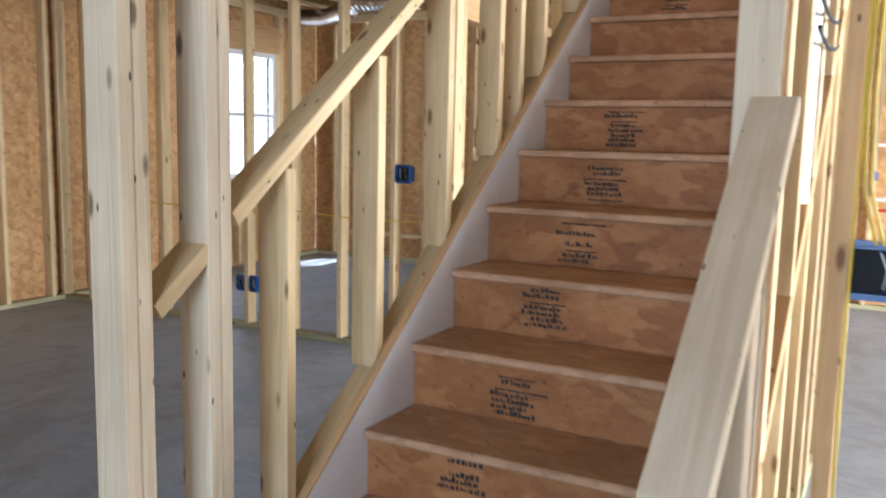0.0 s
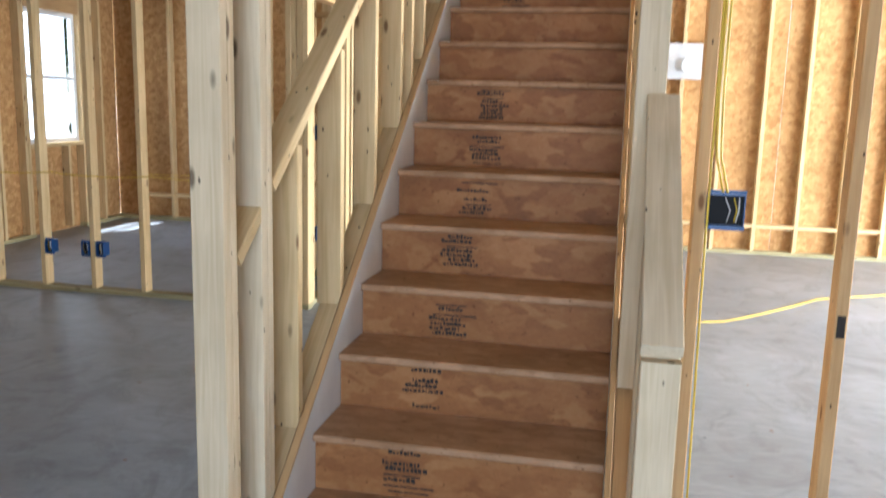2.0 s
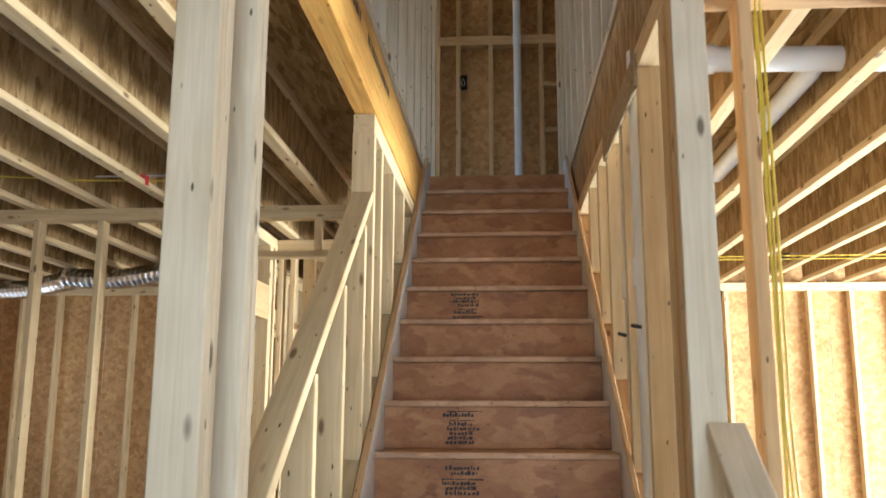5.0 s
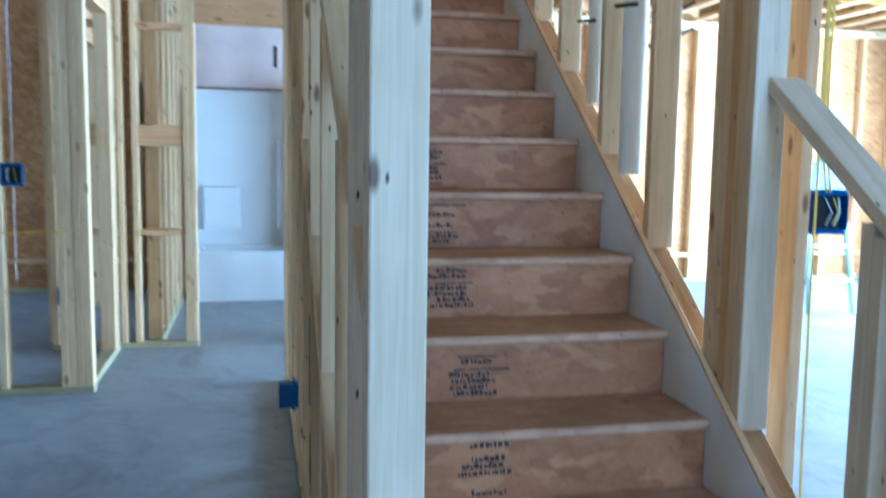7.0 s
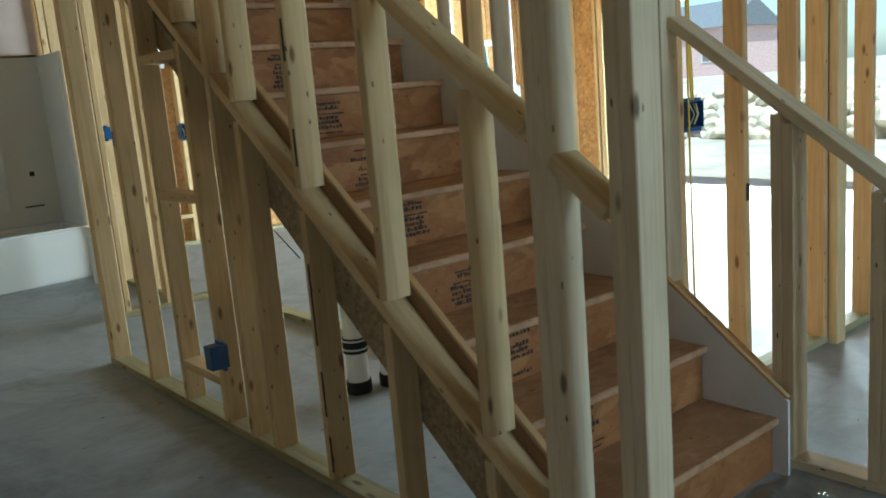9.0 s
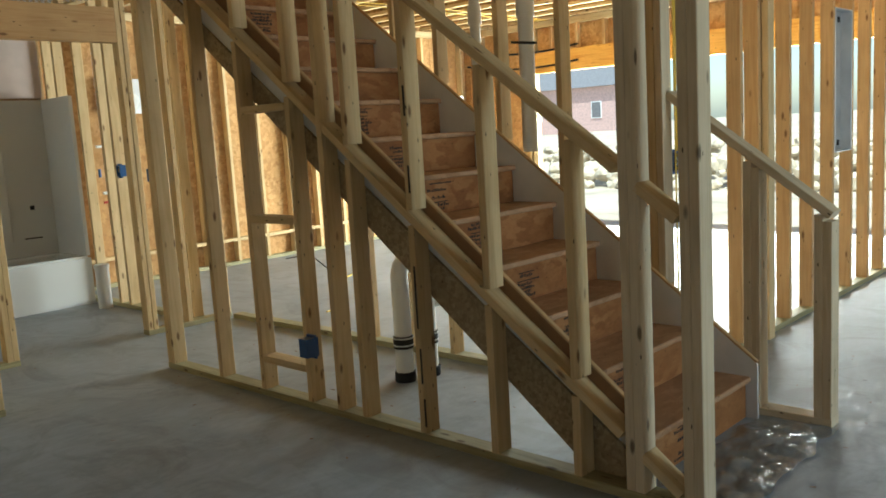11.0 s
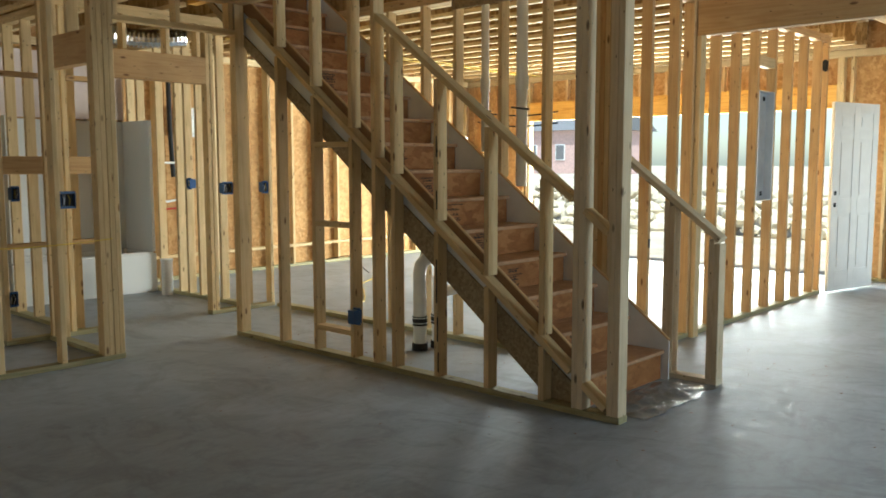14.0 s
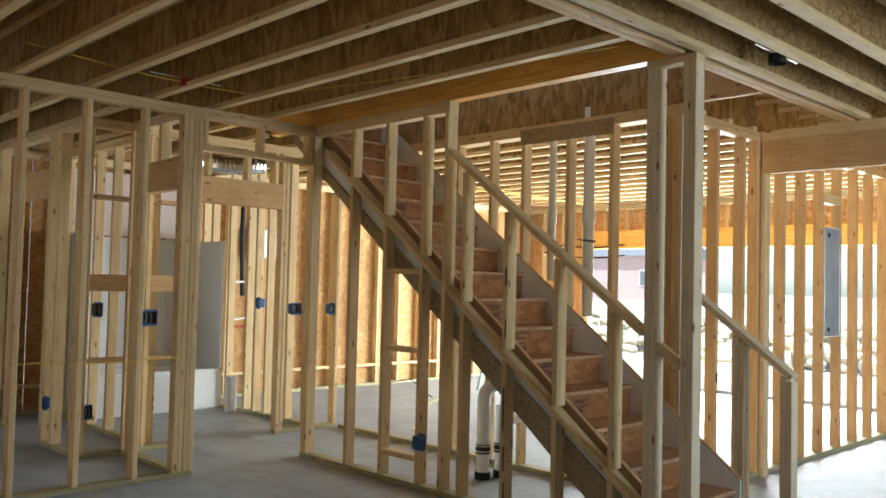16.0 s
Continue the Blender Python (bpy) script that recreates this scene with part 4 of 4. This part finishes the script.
for k in range(1, 6):
    z = 0.29 * k
    f = z / 1.72
    h = 0.22 * (1 - 0.38 * f)
    bx(lad, "step", (4.55 - h, 4.55 + h), (4.69 + 0.28 * f, 4.77 + 0.28 * f), (z - 0.012, z + 0.012), ACRYLIC)
bx(lad, "top_cap", (4.38, 4.72), (4.95, 5.14), (1.70, 1.76), ACRYLIC, c=0.012)
bx(lad, "tool_tray", (4.36, 4.74), (4.86, 4.96), (1.0, 1.3), BLUE, c=0.015)

# ---- water heater connection on the garage's back wall ----
hook = root("water_heater_hookup", "grey plate with a round white vent and loose supply pipes", "plumbing", at=(1.55, 6.66, 1.7))
bx(hook, "backing_plate", (1.34, 1.79), (6.664, 6.674), (1.73, 2.08), STEEL)
tube(hook, "vent", [(1.555, 6.663, 1.86), (1.555, 6.61, 1.86)], 0.075, PVC, "round white vent", 12)
tube(hook, "drain_pipe", [(1.235, 6.62, 2.6), (1.24, 6.62, 1.8), (1.265, 6.62, 1.25)], 0.028, BLACK, "black upright pipe")
tube(hook, "supply_pipe", [(1.12, 6.60, 1.42), (1.27, 6.60, 1.42)], 0.014, PVC, "white horizontal pipe")
tube(hook, "supply_pipe", [(1.33, 6.60, 1.40), (1.32, 6.60, 0.98), (1.14, 6.60, 0.96)], 0.016, PVC, "white bent pipe")
tube(hook, "supply_pipe", [(1.13, 6.59, 0.87), (1.40, 6.58, 0.885)], 0.012, RED, "red plastic pipe")
tube(hook, "supply_pipe", [(1.12, 6.59, 1.12), (1.12, 6.59, 1.20)], 0.014, BLUE, "blue plastic pipe end")

# ---- wood chips and dust crumbs on the slab ----
rc = random.Random(41)
verts, faces = [], []
for k in range(170):
    x, y = rc.uniform(-4.0, 3.5), rc.uniform(-3.5, 4.2)
    if rc.random() < 0.6:
        x, y = rc.choice([(rc.gauss(0.5, 0.5), rc.gauss(1.5, 1.2)), (rc.gauss(-0.2, 0.35), rc.uniform(-0.8, 3.2)), (rc.gauss(1.6, 0.8), rc.gauss(-0.6, 0.5))])
    a, l_c, w_c, h_c = rc.uniform(0, 6.28), rc.uniform(0.003, 0.011), rc.uniform(0.0015, 0.004), rc.uniform(0.001, 0.003)
    ca, sa_ = math.cos(a), math.sin(a)
    n0 = len(verts)
    for zz in (0.0006, h_c):
        for u, v in ((-l_c, -w_c), (l_c, -w_c * 0.6), (l_c * 0.9, w_c), (-l_c * 0.8, w_c * 0.7)):
            verts.append((x + u * ca - v * sa_, y + u * sa_ + v * ca, zz))
    faces += [tuple(n0 + i for i in f) for f in ((3, 2, 1, 0), (4, 5, 6, 7), (0, 1, 5, 4), (1, 2, 6, 5), (2, 3, 7, 6), (3, 0, 4, 7))]
me = bpy.data.meshes.new("wood_chips")
me.from_pydata(verts, [], faces)
tagged(link("wood_chips", me, TRIM_BROWN, None), "small brown wood chips scattered over the slab", "debris", kind="stuff")

# ---- crumpled film at the foot of the stair ----
bm = bmesh.new()
bmesh.ops.create_grid(bm, x_segments=46, y_segments=22, size=0.5)
for v in bm.verts:
    x, y = v.co.x * 0.95 + 0.52, v.co.y * 0.34 - 0.19
    f = max(0.0, 1 - abs(v.co.x) * 1.9) ** 0.5 * max(0.0, 1 - abs(v.co.y) * 1.9) ** 0.5
    z = abs(noise.noise((x * 9, y * 9, 3))) * 0.07 * f + abs(noise.noise((x * 31, y * 31, 1))) * 0.015 * f + 0.004
    v.co = (x + 0.03 * noise.noise((y * 8, 0, 2)), y + 0.04 * noise.noise((x * 7, 4, 0)), z)
film = part("plastic_film", bm, FILM, None)
tagged(film, "crumpled clear plastic film at the foot of the stair", "plastic film")

# ---- flexible ducts over the north-west room ----
for (xa, ya), (xb, yb) in (((-4.6, 6.2), (-3.4, 5.7)), ((-3.4, 5.5), (-2.2, 5.2)), ((-0.2, 5.3), (0.6, 5.2))):
    d = root("flexible_duct", "crinkled silver flexible duct below the joists", "duct", "flexible ducts", at=(xa, ya, 2.7))
    bm = bmesh.new()
    n, m = 40, 12
    rows_ = []
    for i in range(n + 1):
        f = i / n
        r = 0.085 + (0.008 if i % 2 else 0)
        cx, cy, cz = xa + (xb - xa) * f, ya + (yb - ya) * f + 0.06 * math.sin(f * 5), 2.66 - 0.03 * math.sin(f * math.pi)
        rows_.append([bm.verts.new((cx - xa + r * 0.4 * math.cos(2 * math.pi * k / m), cy - ya + r * math.cos(2 * math.pi * k / m), cz - 2.7 + r * math.sin(2 * math.pi * k / m))) for k in range(m)])
    for a, b in zip(rows_, rows_[1:]):
        for k in range(m):
            bm.faces.new((a[k], a[(k + 1) % m], b[(k + 1) % m], b[k]))
    bm.faces.new(rows_[0])
    bm.faces.new(rows_[-1])
    part("sleeve", bm, DUCT, d)
    for e in (0, 1):
        x, y = (xa, ya) if e == 0 else (xb, yb + 0.06 * math.sin(5))
        tube(d, "strap", [(x, y, 2.74), (x, y, 2.66)], 0.006, STEEL)

# ---- outside the garage opening ----
def boulder(i, x, y, z, s):
    rn = random.Random(i)
    bm = bmesh.new()
    bmesh.ops.create_icosphere(bm, subdivisions=2, radius=1)
    off = rn.uniform(0, 50)
    for v in bm.verts:
        k = 1 + 0.35 * noise.noise((v.co.x * 1.3 + off, v.co.y * 1.3, v.co.z * 1.3)) + 0.12 * noise.noise((v.co.x * 4 + off, v.co.y * 4, v.co.z * 4))
        v.co = Vector((v.co.x * s * rn.uniform(0.98, 1.02) * 1.2 * k, v.co.y * s * k, v.co.z * s * 0.75 * k))
    ob = part("boulder", bm, ROCK, None)
    ob.location, ob.rotation_euler = (x, y, z), (0, 0, rn.uniform(0, 6))
    return tagged(ob, "pale limestone boulder in a rough bank", "boulder", "boulders of the bank outside")


rn_ = random.Random(3)
i_ = 0
for row in range(5):
    for k in range(38):
        i_ += 1
        boulder(i_, 14.0 + row * 0.28 + rn_.uniform(-0.2, 0.2), -3 + k * 0.42 + rn_.uniform(-0.18, 0.18), -0.08 + row * 0.19 + rn_.uniform(-0.05, 0.05), rn_.uniform(0.12, 0.30))
bm = bmesh.new()
bmesh.ops.create_grid(bm, x_segments=24, y_segments=50, size=0.5)
for v in bm.verts:
    x, y = 14.6 + (v.co.x + 0.5) * 22, 4 + v.co.y * 46
    v.co = (x, y, -0.3 + 1.05 * min(1, (v.co.x + 0.5) * 6) + 0.15 * noise.noise((x * 0.4, y * 0.4, 0)))
bank = part("ground_bank", bm, SOIL, None)
tagged(bank, "raised pale soil bank behind the boulders", "ground", kind="structure")


def far_house(x, y, w, d, h, mat, label):
    hs = root("house", label, "house", "houses across the road", at=(x, y, 0.0))
    bx(hs, "wall", (x - d / 2, x + d / 2), (y - w / 2, y + w / 2), (-0.4, 0.6 + h), mat)
    bm = bmesh.new()
    a = [bm.verts.new(v) for v in ((-d / 2 - 0.4, -w / 2 - 0.4, h), (d / 2 + 0.4, -w / 2 - 0.4, h), (0, -w / 2 - 0.4, h + 2.2))]
    b = [bm.verts.new((v.co.x, -v.co.y, v.co.z)) for v in a]
    bm.faces.new(a), bm.faces.new(list(reversed(b)))
    for k in range(3):
        bm.faces.new((a[k], b[k], b[(k + 1) % 3], a[(k + 1) % 3]))
    bmesh.ops.recalc_face_normals(bm, faces=bm.faces)
    part("roof", bm, ROOFGREY, hs).location.z = 0.6
    for k in range(3):
        yy = y - w / 3 + k * w / 3
        wd = bx(hs, "window", (x - d / 2 - 0.06, x - d / 2 - 0.005), (yy - 0.5, yy + 0.5), (1.6, 3.0), VINYL)
        bx(wd, "pane", (x - d / 2 - 0.075, x - d / 2 - 0.062), (yy - 0.42, yy + 0.42), (1.68, 2.92), ROOFGREY)


far_house(62, 40, 9, 8, 3.6, BRICKRED, "red-sided house across the site")
far_house(66, 62, 11, 9, 3.8, WRAP, "pale unfinished house across the site")


def tree(x, y, z, h, seed):
    rn = random.Random(seed)
    t = root("tree", "leafy green tree in bright daylight", "tree", "trees outside", at=(x, y, z))
    bm = bmesh.new()
    def limb(a, b, r0, r1):
        d = (b - a)
        m = Matrix.Translation((a + b) / 2) @ d.to_track_quat("Z", "Y").to_matrix().to_4x4()
        bmesh.ops.create_cone(bm, cap_ends=True, segments=7, radius1=r0, radius2=r1, depth=d.length, matrix=m)
    limb(Vector((0, 0, 0)), Vector((0.1, 0, h * 0.45)), 0.16, 0.1)
    tips = []
    for k in range(9):
        a = Vector((0.1, 0, h * rn.uniform(0.25, 0.45)))
        ang = rn.uniform(0, 6.28)
        b = a + Vector((math.cos(ang) * h * 0.25, math.sin(ang) * h * 0.25, h * rn.uniform(0.15, 0.5)))
        limb(a, b, 0.06, 0.02)
        tips.append(b)
    part("trunk", bm, BARK, t)
    verts, faces = [], []
    for k in range(2600):
        c = rn.choice(tips) + Vector((rn.gauss(0, h * 0.1), rn.gauss(0, h * 0.1), rn.gauss(0, h * 0.09)))
        u = Vector((rn.gauss(0, 1), rn.gauss(0, 1), rn.gauss(0, 1))).normalized() * 0.11
        w = u.orthogonal().normalized() * 0.06
        n = len(verts)
        verts += [c - u, c + w, c + u, c - w]
        faces.append((n, n + 1, n + 2, n + 3))
    me = bpy.data.meshes.new("crown")
    me.from_pydata(verts, [], faces)
    tagged(link("crown", me, LEAF, t), kind="stuff")


for k, (x, y, h) in enumerate(((-11, 8.5, 5.5), (-12.5, 12, 6.5), (-10.5, 14.5, 5), (-14, 6, 6), (-8.3, 10.2, 5.2), (-9.6, 11.4, 6.0), (-8.6, 8.6, 4.4))):
    tree(x, y, -0.2, h, 20 + k)
